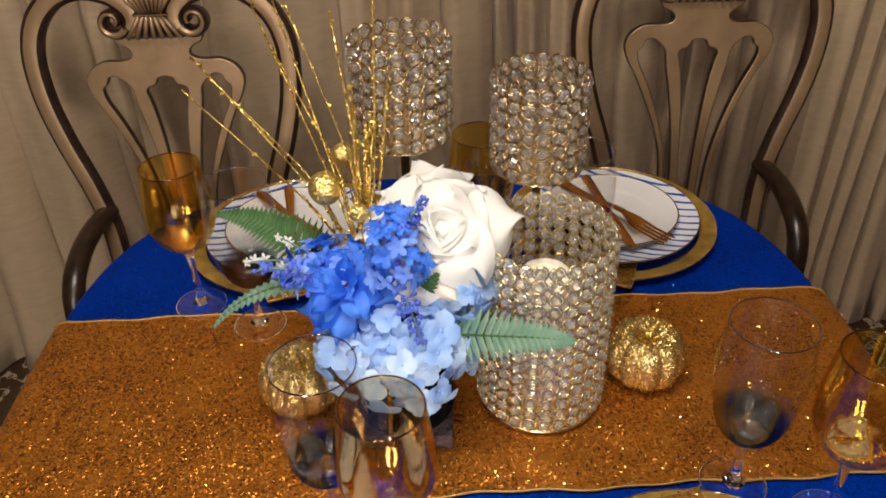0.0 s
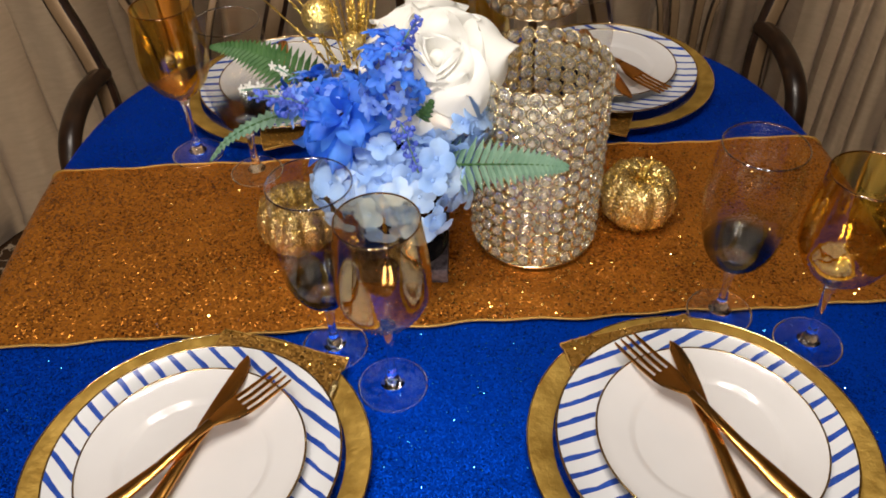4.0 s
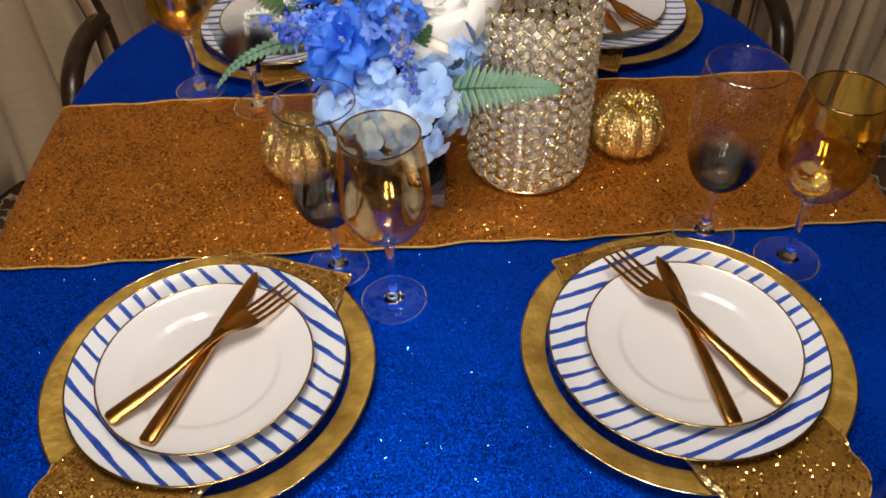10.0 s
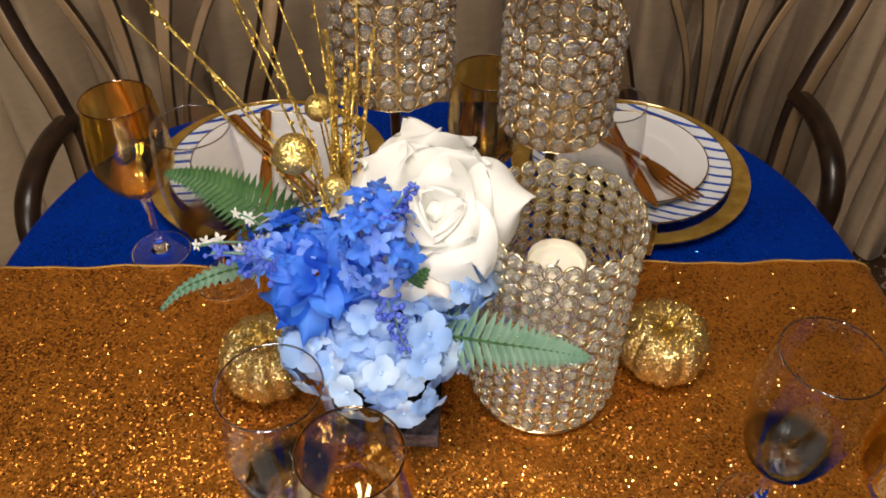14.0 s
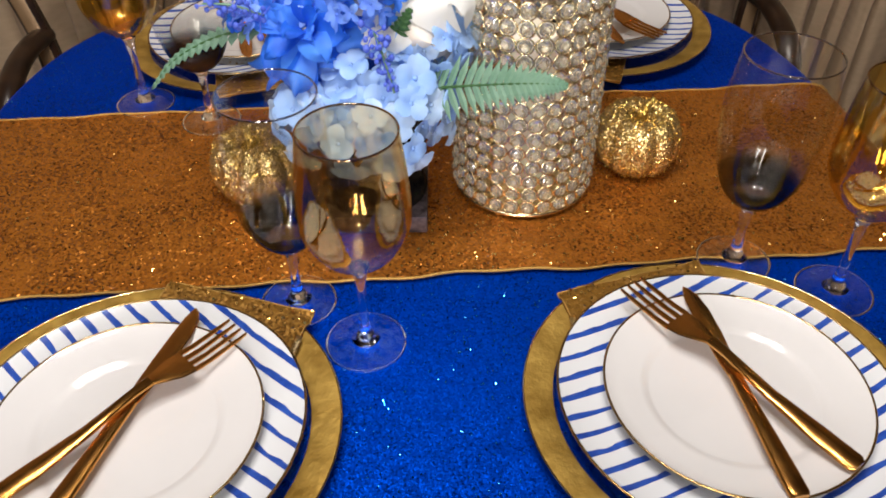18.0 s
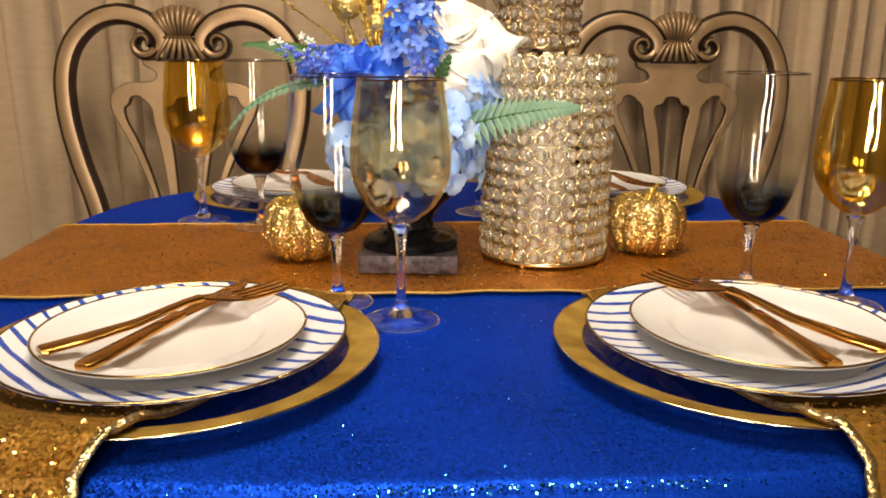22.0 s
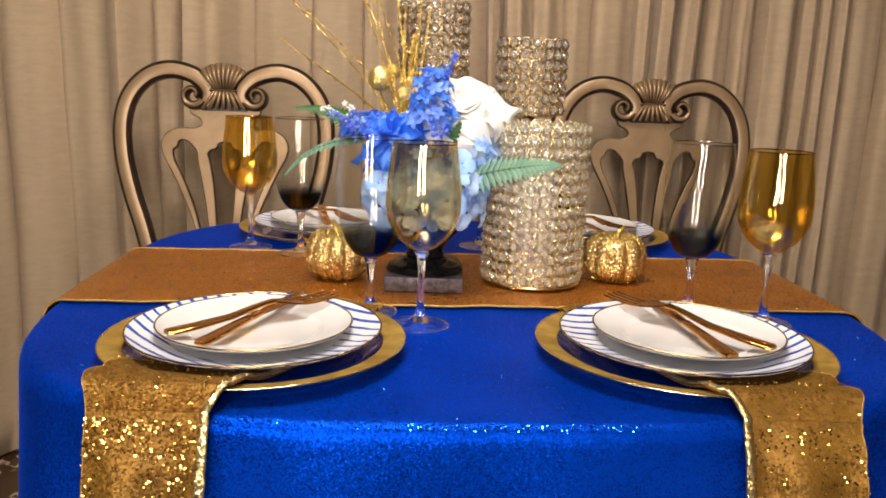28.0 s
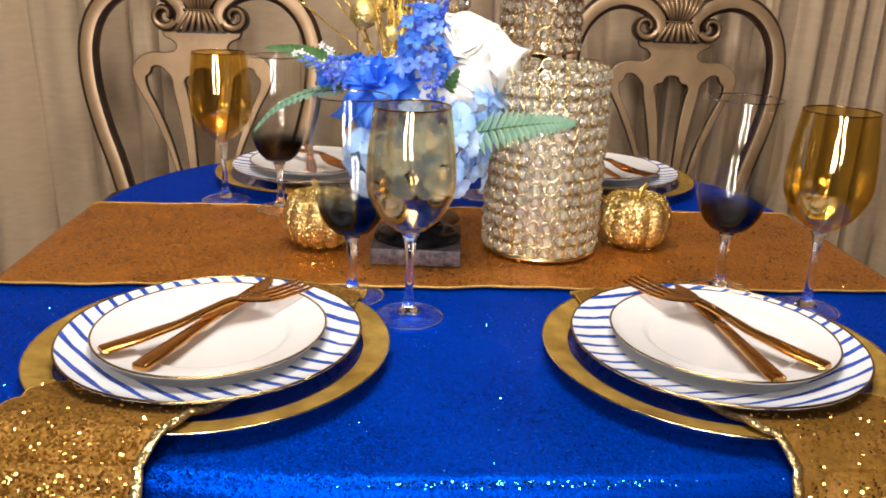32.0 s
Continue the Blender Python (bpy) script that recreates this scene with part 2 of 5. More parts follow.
GOLD_SEQ = mat("gold_sequin_cloth", (0.5, 0.28, 0.05), 0.50, 0.50, Specular_IOR_Level=0.3)
sequins(GOLD_SEQ, (0.110, 0.050, 0.007), (0.225, 0.110, 0.015), 0.0019, 0.45, 16.0, 0.006)
FOIL = mat("bright_gold_foil", (0.78, 0.47, 0.12), 0.24, 1.0)
FOIL_BLUE = mat("bright_blue_foil", (0.05, 0.36, 0.80), 0.14, 1.0)
HEM = mat("gold_hem_thread", (0.40, 0.23, 0.05), 0.5, 0.5)
bump(HEM, noise_tex(HEM, 900, 2).outputs["Fac"], 0.6, 0.001)
GLITTER = mat("gold_glitter", (0.6, 0.4, 0.1), 0.28, 0.95)
sequins(GLITTER, (0.42, 0.25, 0.03), (0.92, 0.66, 0.18), 0.0017, 1.5, 30.0)
BALL_GLITTER = mat("fine_gold_glitter", (0.6, 0.42, 0.12), 0.32, 0.9)
sequins(BALL_GLITTER, (0.40, 0.25, 0.05), (0.90, 0.68, 0.24), 0.0010, 0.9, 30.0)
PALE_GLITTER = mat("pale_gold_sequin_edge", (0.6, 0.45, 0.2), 0.28, 0.95)
sequins(PALE_GLITTER, (0.28, 0.18, 0.055), (0.74, 0.57, 0.28), 0.0013, 0.95, 40.0)
PUMPKIN = mat("pale_gold_glitter", (0.6, 0.4, 0.1), 0.3, 0.9)
sequins(PUMPKIN, (0.34, 0.215, 0.055), (0.82, 0.62, 0.28), 0.0013, 1.1, 30.0)
LEAF_GOLD = mat("brushed_gold_leaf_glass", (0.5, 0.3, 0.07), 0.48, 0.7)
n = vary(LEAF_GOLD, (0.30, 0.175, 0.028), (0.54, 0.35, 0.078), 34, 7.0, 0.32, 0.66)
bump(LEAF_GOLD, noise_tex(LEAF_GOLD, 110, 3).outputs["Fac"], 0.3, 0.004)
CUTLERY = mat("polished_copper_gold_steel", (0.60, 0.28, 0.065), 0.22, 1.0)
n = noise_tex(CUTLERY, 60, 3)
r = ramp(CUTLERY, n.outputs["Fac"], [(0.3, (0.18, 0.18, 0.18)), (0.7, (0.26, 0.26, 0.26))])
wire(CUTLERY, r.outputs["Color"], pbsdf(CUTLERY).inputs["Roughness"])
CUP_WIRE = mat("brown_gold_wire", (0.62, 0.45, 0.24), 0.22, 1.0)
GOLD_WIRE = mat("champagne_gold_wire", (0.90, 0.76, 0.47), 0.24, 1.0)
CHARGER_EDGE = mat("pale_gold_highlight_edge", (0.85, 0.68, 0.38), 0.16, 1.0)
PLATE_GOLD = mat("gold_rim_line", (0.42, 0.28, 0.11), 0.25, 1.0)
PORCELAIN = mat("white_porcelain", (0.63, 0.62, 0.62), 0.12, 0.0, Coat_Weight=0.3)
vary(PORCELAIN, (0.57, 0.56, 0.56), (0.61, 0.60, 0.60), 7)


def stripe_plate():
    m = mat("white_porcelain_with_blue_brush_stripes", (0.8, 0.78, 0.76), 0.22, 0.0, Specular_IOR_Level=0.3)
    co = coords(m)
    warp = noise_tex(m, 16, 2, vec=co)
    sep = node(m, "ShaderNodeSeparateXYZ")
    wire(m, co, sep.inputs[0])
    w = node(m, "ShaderNodeMath", operation="MULTIPLY_ADD")
    w.inputs[1].default_value = 0.004
    wire(m, warp.outputs["Fac"], w.inputs[0])
    wire(m, sep.outputs["Y"], w.inputs[2])
    f = node(m, "ShaderNodeMath", operation="MULTIPLY")
    f.inputs[1].default_value = 1 / 0.0178
    wire(m, w.outputs[0], f.inputs[0])
    fr = node(m, "ShaderNodeMath", operation="FRACT")
    wire(m, f.outputs[0], fr.inputs[0])
    wob = noise_tex(m, 28, 2, vec=co)
    lim = node(m, "ShaderNodeMath", operation="MULTIPLY_ADD")
    lim.inputs[1].default_value, lim.inputs[2].default_value = 0.46, 0.05
    wire(m, wob.outputs["Fac"], lim.inputs[0])
    on = node(m, "ShaderNodeMath", operation="LESS_THAN")
    wire(m, fr.outputs[0], on.inputs[0])
    wire(m, lim.outputs[0], on.inputs[1])
    ln = node(m, "ShaderNodeVectorMath", operation="LENGTH")
    flat = node(m, "ShaderNodeVectorMath", operation="MULTIPLY")
    flat.inputs[1].default_value = (1, 1, 0)
    wire(m, co, flat.inputs[0])
    wire(m, flat.outputs[0], ln.inputs[0])
    rim = node(m, "ShaderNodeMath", operation="GREATER_THAN")
    rim.inputs[1].default_value = 0.093
    wire(m, ln.outputs["Value"], rim.inputs[0])
    both = node(m, "ShaderNodeMath", operation="MULTIPLY")
    wire(m, on.outputs[0], both.inputs[0])
    wire(m, rim.outputs[0], both.inputs[1])
    ink = ramp(m, noise_tex(m, 70, 3, vec=co).outputs["Fac"], [(0.3, (0.012, 0.035, 0.22)), (0.75, (0.03, 0.09, 0.42))])
    mx = node(m, "ShaderNodeMix")
    mx.data_type = "RGBA"
    wire(m, both.outputs[0], mx.inputs["Factor"])
    mx.inputs[6].default_value = (0.59, 0.60, 0.62, 1)
    wire(m, ink.outputs["Color"], mx.inputs[7])
    wire(m, mx.outputs[2], pbsdf(m).inputs["Base Color"])
    return m


STRIPED = stripe_plate()


def smoky(m):
    sep = node(m, "ShaderNodeSeparateXYZ")
    wire(m, coords(m), sep.inputs[0])
    mp = node(m, "ShaderNodeMapRange")
    mp.inputs["From Min"].default_value, mp.inputs["From Max"].default_value = 0.07, 0.225
    wire(m, sep.outputs["Z"], mp.inputs["Value"])
    # the paler lowest stops put the thick bottom's reflected light into the tint
    r = ramp(m, mp.outputs[0], [(0.0, (0.66, 0.70, 0.73)), (0.05, (0.56, 0.61, 0.65)), (0.075, (0.10, 0.13, 0.17)), (0.16, (0.13, 0.17, 0.21)), (0.20, (0.36, 0.42, 0.46)), (0.25, (0.78, 0.81, 0.83)), (0.38, (0.972, 0.968, 0.955))])
    return r.outputs["Color"]


CLEAR = thin_glass("clear_glass", (0.96, 0.97, 0.97))


def solid_glass(name, tint, body=None):
    m = mat(name, tint, 0.015, 0.0, Transmission_Weight=1.0, IOR=1.55, Coat_Weight=0.15, Coat_Roughness=0.03, Coat_IOR=1.5)
    if body is not None:
        wire(m, body(m), pbsdf(m).inputs["Base Color"])
    # faint upright ripples of blown glass
    mp = node(m, "ShaderNodeMapping")
    mp.inputs["Scale"].default_value = (1.0, 1.0, 0.08)
    wire(m, coords(m), mp.inputs["Vector"])
    bump(m, noise_tex(m, 75, 1.0, vec=mp.outputs[0]).outputs["Fac"], 0.22, 0.004)
    return m


AMBER_DARK = thin_glass("deep_amber_lustre_glass", (0.95, 0.865, 0.54), 0.055, None, 0.50, 0.18, (1.0, 0.84, 0.48), 0.3)
AMBER_PALE = thin_glass("pale_amber_lustre_glass", (0.935, 0.862, 0.71), 0.055, None, 0.50, 0.17, (1.0, 0.85, 0.57), 0.3)
SMOKE = thin_glass("smoky_blue_graded_glass", (0.9, 0.9, 0.9), 0.05, smoky, 0.32, 0.030, (1.0, 0.95, 0.87), 0.2)
RIM_AMBER = thin_glass("amber_glass_lip", (0.50, 0.30, 0.12), 0.03, None, 0.6, 0.25, (1.0, 0.8, 0.5))
RIM_CLEAR = thin_glass("clear_glass_lip", (0.62, 0.62, 0.63), 0.03, None, 0.6, 0.28)
FOOT = thin_glass("clear_glass_foot", (0.97, 0.975, 0.98), shine=0.55, base=0.06, ripple=0.8)
STEM = solid_glass("clear_glass_stem", (0.98, 0.985, 0.99))
CRYSTAL_PALE = mat("pale_cut_crystal", (0.98, 0.94, 0.82), 0.02, 0.0, Transmission_Weight=0.88, IOR=1.6)
CRYSTAL = mat("cut_crystal", (0.98, 0.96, 0.92), 0.02, 0.0, Transmission_Weight=0.95, IOR=1.6)
WAX = mat("ivory_candle_wax", (0.82, 0.76, 0.64), 0.45, 0.0, Subsurface_Weight=0.15)
vary(WAX, (0.80, 0.74, 0.62), (0.84, 0.78, 0.67), 25)
BRONZE = mat("dark_bronze", (0.10, 0.06, 0.03), 0.35, 0.8)
vary(BRONZE, (0.06, 0.035, 0.02), (0.16, 0.09, 0.04), 40)
BLACK_GLAZE = mat("black_glazed_vase", (0.006, 0.006, 0.008), 0.16, 0.0, Specular_IOR_Level=0.1)
n = vary(BLACK_GLAZE, (0.003, 0.003, 0.004), (0.010, 0.009, 0.009), 60)
PLINTH = mat("pewter_plinth", (0.12, 0.10, 0.11), 0.45, 0.3, Specular_IOR_Level=0.25)
vary(PLINTH, (0.025, 0.02, 0.024), (0.12, 0.095, 0.105), 120, 6)
CURTAIN = mat("beige_linen_curtain", (0.40, 0.31, 0.22), 0.85, 0.0, Sheen_Weight=0.2)
vv = node(CURTAIN, "ShaderNodeMapping")
vv.inputs["Scale"].default_value = (1.0, 1.0, 4.0)
wire(CURTAIN, coords(CURTAIN), vv.inputs["Vector"])
n = vary(CURTAIN, (0.585, 0.437, 0.278), (0.66, 0.502, 0.330), 22, 6, 0.3, 0.7, vec=vv.outputs[0])
bump(CURTAIN, noise_tex(CURTAIN, 75, 6, 0.7, vec=vv.outputs[0]).outputs["Fac"], 0.15, 0.004)
CHAIR_FACE = mat("antique_taupe_bronze_paint", (0.21, 0.15, 0.09), 0.40, 0.45)
vary(CHAIR_FACE, (0.22, 0.138, 0.070), (0.305, 0.198, 0.106), 11, 5)
bump(CHAIR_FACE, noise_tex(CHAIR_FACE, 160, 4).outputs["Fac"], 0.12, 0.002)
CHAIR_EDGE = mat("dark_brown_glazed_edge", (0.028, 0.014, 0.008), 0.32)
vary(CHAIR_EDGE, (0.010, 0.005, 0.003), (0.030, 0.014, 0.007), 30)
CUSHION = mat("white_upholstery_with_grey_scrolls", (0.62, 0.58, 0.53), 0.8)
co = coords(CUSHION)
wv = node(CUSHION, "ShaderNodeTexWave")
wv.inputs["Scale"].default_value = 3.2
wv.inputs["Distortion"].default_value = 9.0
wv.inputs["Detail"].default_value = 0.0
wire(CUSHION, co, wv.inputs["Vector"])
r = ramp(CUSHION, wv.outputs["Fac"], [(0.03, (0.25, 0.23, 0.23)), (0.10, (0.64, 0.60, 0.55))])
wire(CUSHION, r.outputs["Color"], pbsdf(CUSHION).inputs["Base Color"])
MARBLE = mat("dark_brown_marble_floor", (0.05, 0.03, 0.02), 0.18)
w1 = noise_tex(MARBLE, 2.2, 6, 0.6)
va = node(MARBLE, "ShaderNodeVectorMath", operation="ADD")
wire(MARBLE, coords(MARBLE), va.inputs[0])
wire(MARBLE, w1.outputs["Color"], va.inputs[1])
vo = node(MARBLE, "ShaderNodeTexVoronoi", feature="DISTANCE_TO_EDGE")
vo.inputs["Scale"].default_value = 4.5
wire(MARBLE, va.outputs[0], vo.inputs["Vector"])
r = ramp(MARBLE, vo.outputs["Distance"], [(0.006, (0.42, 0.32, 0.22)), (0.035, (0.055, 0.03, 0.016))])
wire(MARBLE, r.outputs["Color"], pbsdf(MARBLE).inputs["Base Color"])
# colour of the unseen walls, kept dark to cut bounced light
PAINT = mat("brown_wall_paint", (0.10, 0.075, 0.05), 0.8)
vary(PAINT, (0.090, 0.066, 0.045), (0.115, 0.086, 0.060), 3)
# unseen ceiling, dark so that metal and glass mirror little light
CEIL = mat("taupe_ceiling_paint", (0.5, 0.46, 0.41), 0.9)
vary(CEIL, (0.10, 0.08, 0.06), (0.125, 0.10, 0.078), 4)
WOOD = mat("dark_table_wood", (0.05, 0.025, 0.012), 0.35)
vary(WOOD, (0.035, 0.016, 0.008), (0.075, 0.036, 0.018), 18)


def petal_mat(name, c1, c2, scale=40, sss=0.0, thin=0.3):
    m = mat(name, c1, 0.6, 0.0, Subsurface_Weight=sss)
    m.node_tree.nodes["Principled BSDF"].inputs["Subsurface Radius"].default_value = (0.01, 0.008, 0.006)
    vary(m, c1, c2, scale, 3, 0.3, 0.7)
    bump(m, noise_tex(m, 220, 3).outputs["Fac"], 0.08, 0.001)
    # thin silk lets part of the light through
    tl = node(m, "ShaderNodeBsdfTranslucent")
    tl.inputs[0].default_value = (*c2, 1)
    mx = node(m, "ShaderNodeMixShader")
    mx.inputs[0].default_value = thin
    wire(m, pbsdf(m).outputs[0], mx.inputs[1])
    wire(m, tl.outputs[0], mx.inputs[2])
    wire(m, mx.outputs[0], m.node_tree.nodes["Material Output"].inputs["Surface"])
    return m


ROSE = petal_mat("ivory_silk_petal", (0.85, 0.845, 0.80), (0.89, 0.89, 0.86), 40, 0.0, 0.32)
BLUSH = petal_mat("ivory_petal_with_blush", (0.88, 0.74, 0.60), (0.93, 0.92, 0.88), 26)
DEEP = petal_mat("royal_blue_silk_petal", (0.008, 0.07, 0.54), (0.030, 0.18, 0.80))
BRIGHT = petal_mat("bright_blue_silk_petal", (0.03, 0.14, 0.70), (0.08, 0.28, 0.90))
SKY = petal_mat("pale_blue_silk_petal", (0.24, 0.44, 0.88), (0.45, 0.64, 0.95))
PALE = petal_mat("ice_blue_silk_petal", (0.42, 0.62, 0.94), (0.66, 0.80, 0.97))
MIDB = petal_mat("periwinkle_silk_petal", (0.10, 0.22, 0.84), (0.24, 0.43, 0.95))
VIOLET = petal_mat("violet_blue_buds", (0.06, 0.11, 0.62), (0.15, 0.23, 0.82))
WHITEBUD = petal_mat("white_bud", (0.74, 0.74, 0.70), (0.82, 0.82, 0.78))
FERN = petal_mat("sage_green_fern", (0.12, 0.25, 0.165), (0.22, 0.37, 0.265), 60)
FERN_DARK = petal_mat("dark_green_fern", (0.03, 0.10, 0.025), (0.07, 0.17, 0.05), 60)

# ---- the room ----
def slab(name, x0, x1, y0, y1, z0, z1, m, label, category):
    ob = part(name, box(x0, x1, y0, y1, z0, z1), m, smooth=False)
    return tagged(ob, label, category, kind="structure")


slab("floor", -2.6, 2.6, -2.7, 2.3, -0.1, 0.0, MARBLE, "dark brown polished marble floor with cream veins", "floor")
slab("wall_north", -2.6, 2.6, 2.2, 2.3, 0.0, 3.2, PAINT, "brown painted wall behind the curtain", "wall")
slab("wall_south", -2.6, 2.6, -2.7, -2.6, 0.0, 3.2, PAINT, "plain brown painted wall", "wall")
slab("wall_west", -2.6, -2.5, -2.6, 2.2, 0.0, 3.2, PAINT, "plain brown painted wall", "wall")
slab("wall_east", 2.5, 2.6, -2.6, 2.2, 0.0, 3.2, PAINT, "plain brown painted wall", "wall")
slab("ceiling", -2.6, 2.6, -2.7, 2.3, 3.2, 3.3, CEIL, "plain taupe painted ceiling", "ceiling")


def curtain_y(x):
    return 1.74 + 0.07 * (x + 1.15)


# where each pleat begins along the rail, and how far it stands out
PLEATS = [(-2.50, 0.06), (-2.36, 0.05), (-2.19, 0.07), (-2.05, 0.04), (-1.86, 0.06), (-1.70, 0.07), (-1.58, 0.04), (-1.40, 0.06), (-1.25, 0.05), (-1.10, 0.065),
          (-0.955, 0.026), (-0.825, 0.065), (-0.705, 0.05), (-0.635, 0.075), (-0.485, 0.022), (-0.340, 0.055), (-0.208, 0.045), (-0.108, 0.05),
          (0.008, 0.04), (0.122, 0.06), (0.169, 0.045), (0.241, 0.05), (0.330, 0.04), (0.406, 0.05), (0.510, 0.045), (0.564, 0.055), (0.622, 0.06),
          (0.694, 0.03), (0.769, 0.035), (0.826, 0.065), (0.938, 0.035), (0.994, 0.03), (1.034, 0.045), (1.086, 0.03), (1.172, 0.06), (1.29, 0.05), (1.38, 0.06),
          (1.52, 0.04), (1.61, 0.06), (1.75, 0.05), (1.86, 0.06), (1.99, 0.04), (2.10, 0.06), (2.24, 0.05), (2.38, 0.05), (2.52, 0.0)]


def curtain(x0, x1):
    """One hanging panel: each pleat stands out sharply at its start and falls back towards the next."""
    bm = bmesh.new()
    xs = set()
    for (p, d), (q, _) in zip(PLEATS, PLEATS[1:]):
        for f in (0.0, 0.02, 0.05, 0.09, 0.15, 0.22, 0.30, 0.38, 0.46, 0.54, 0.62, 0.70, 0.78, 0.86, 0.93, 0.98):
            x = p + (q - p) * f
            if x0 - 1e-6 <= x <= x1 + 0.012:
                xs.add((x, p, q, d, f))
    nz, grid = 26, []
    for x, p, q, d, f in sorted(xs):
        rise = min(1.0, f / 0.09)
        shape = 0.62 * math.sqrt(rise) * (1 - 0.85 * f ** 1.2) + 0.40 * math.sin(math.pi * f) ** 2 + 0.14 * math.sin(f * 9 + p * 17) * math.sin(math.pi * f)
        col = []
        for k in range(nz + 1):
            z = 0.012 + 2.5 * k / nz
            low = max(0.0, 1 - z / 0.25)
            y = curtain_y(x) - 0.01 - 1.9 * d * shape * (0.85 + 0.25 * math.sin(z * 1.3 + p * 9))
            y -= 0.006 * math.sin(x * 31 + z * 1.7) + 0.004 * noise.noise((x * 14, z * 5, 2)) + 0.04 * low * low * (0.6 + 0.4 * math.sin(x * 40))
            # the side hem tucks in behind the next panel
            y += 0.014 if x > x1 + 1e-6 else 0.0
            col.append(bm.verts.new((x + 0.010 * math.sin(z * 2.3 + p * 5) + 0.006 * noise.noise((p * 9, z * 2, 8)), y, z)))
        grid.append(col)
    for a, b in zip(grid, grid[1:]):
        for k in range(nz):
            bm.faces.new((a[k], b[k], b[k + 1], a[k + 1]))
    bmesh.ops.solidify(bm, geom=bm.faces[:], thickness=0.002)
    return bm


for a, b in ((-2.50, -0.825), (-0.825, 0.122), (0.122, 1.172), (1.172, 2.50)):
    tagged(part("curtain", curtain(a, b), CURTAIN, angle=60), "beige linen-look curtain hanging in soft pleats to the floor", "curtain", group="curtains along the wall")

# ---- table, cloth, runner ----
TC, TA, TH = Vector((0.05, 0.82, 0)), 4.0, 0.75
AX, BY, POW = 0.535, 0.536, 3.3


def local(u, v, z=0.0):
    a = radians(TA)
    return Vector((TC.x + u * math.cos(a) - v * math.sin(a), TC.y + u * math.sin(a) + v * math.cos(a), z))


def table_edge(a, grow=0.0):
    c, s = math.cos(a), math.sin(a)
    r = (abs(c / (AX + grow)) ** POW + abs(s / (BY + grow)) ** POW) ** (-1 / POW)
    return r * c, r * s


def cloth():
    bm = bmesh.new()
    seg = 180
    rings = []
    for f in (0.15, 0.4, 0.65, 0.85, 0.95, 0.985, 0.996):
        ring = []
        for i in range(seg):
            u, v = table_edge(2 * math.pi * i / seg)
            ring.append(bm.verts.new(local(u * f, v * f, TH + 0.0004 * noise.noise((u * f * 14, v * f * 14, 0)))))
        rings.append(ring)
    for out, z, k in ((0.0005, -0.001, 0), (0.005, -0.004, 0), (0.0085, -0.009, 0), (0.010, -0.015, 0.05), (0.0105, -0.022, 0.1), (0.011, -0.05, 0.3), (0.012, -0.09, 0.5), (0.014, -0.14, 0.7), (0.017, -0.20, 0.9), (0.020, -0.275, 1.0)):
        ring = []
        for i in range(seg):
            a = 2 * math.pi * i / seg
            corner = abs(math.sin(2 * a)) ** 2
            fold = k * (0.005 + 0.012 * corner) * (math.sin(a * 17 + 1.3 * math.sin(a * 3)) + 0.5 * math.sin(a * 29))
            u, v = table_edge(a, out + fold)
            ring.append(bm.verts.new(local(u, v, TH + z)))
        rings.append(ring)
    mid = bm.verts.new(local(0, 0, TH))
    for i in range(seg):
        bm.faces.new((mid, rings[0][i], rings[0][(i + 1) % seg]))
    for a, b in zip(rings, rings[1:]):
        for i in range(seg):
            j = (i + 1) % seg
            bm.faces.new((a[i], b[i], b[j], a[j]))
    bmesh.ops.recalc_face_normals(bm, faces=bm.faces)
    return bm


tagged(part("tablecloth", cloth(), BLUE, angle=70), "royal blue sparkling sequin tablecloth draped over the table", "tablecloth")


def table():
    t = thing("dining_table", "dark wooden dining table hidden under a blue cloth", "table", (TC.x, TC.y, 0), TA)
    bm = bmesh.new()
    lo, hi = [], []
    for i in range(64):
        u, v = table_edge(2 * math.pi * i / 64, -0.006)
        lo.append(bm.verts.new((u, v, TH - 0.035)))
        hi.append(bm.verts.new((u, v, TH - 0.004)))
    bm.faces.new(hi)
    bm.faces.new(lo[::-1])
    for i in range(64):
        bm.faces.new((lo[i], lo[(i + 1) % 64], hi[(i + 1) % 64], hi[i]))
    part("tabletop", bm, WOOD, t)
    for sx in (-1, 1):
        for sy in (-1, 1):
            part("leg", box(sx * 0.36 - 0.03, sx * 0.36 + 0.03, sy * 0.36 - 0.03, sy * 0.36 + 0.03, 0, TH - 0.035, 0.006), WOOD, t)


table()


def discs(places, r, rnd):
    """Small foil discs lying nearly flat, each with its own tilt."""
    vs, fs = [], []
    for p, nrm in places:
        m = aim(p + nrm.normalized() * 0.0012, nrm + Vector([rnd.uniform(-0.45, 0.45) for _ in range(3)]))
        rr = r * rnd.uniform(0.7, 1.25)
        fs.append([len(vs) + k for k in range(6)])
        vs += [m @ Vector((rr * math.cos(k * math.pi / 3), rr * math.sin(k * math.pi / 3), 0)) for k in range(6)]
    me = bpy.data.meshes.new("discs")
    me.from_pydata(vs, [], fs)
    bm = bmesh.new()
    bm.from_mesh(me)
    bpy.data.meshes.remove(me)
    return bm


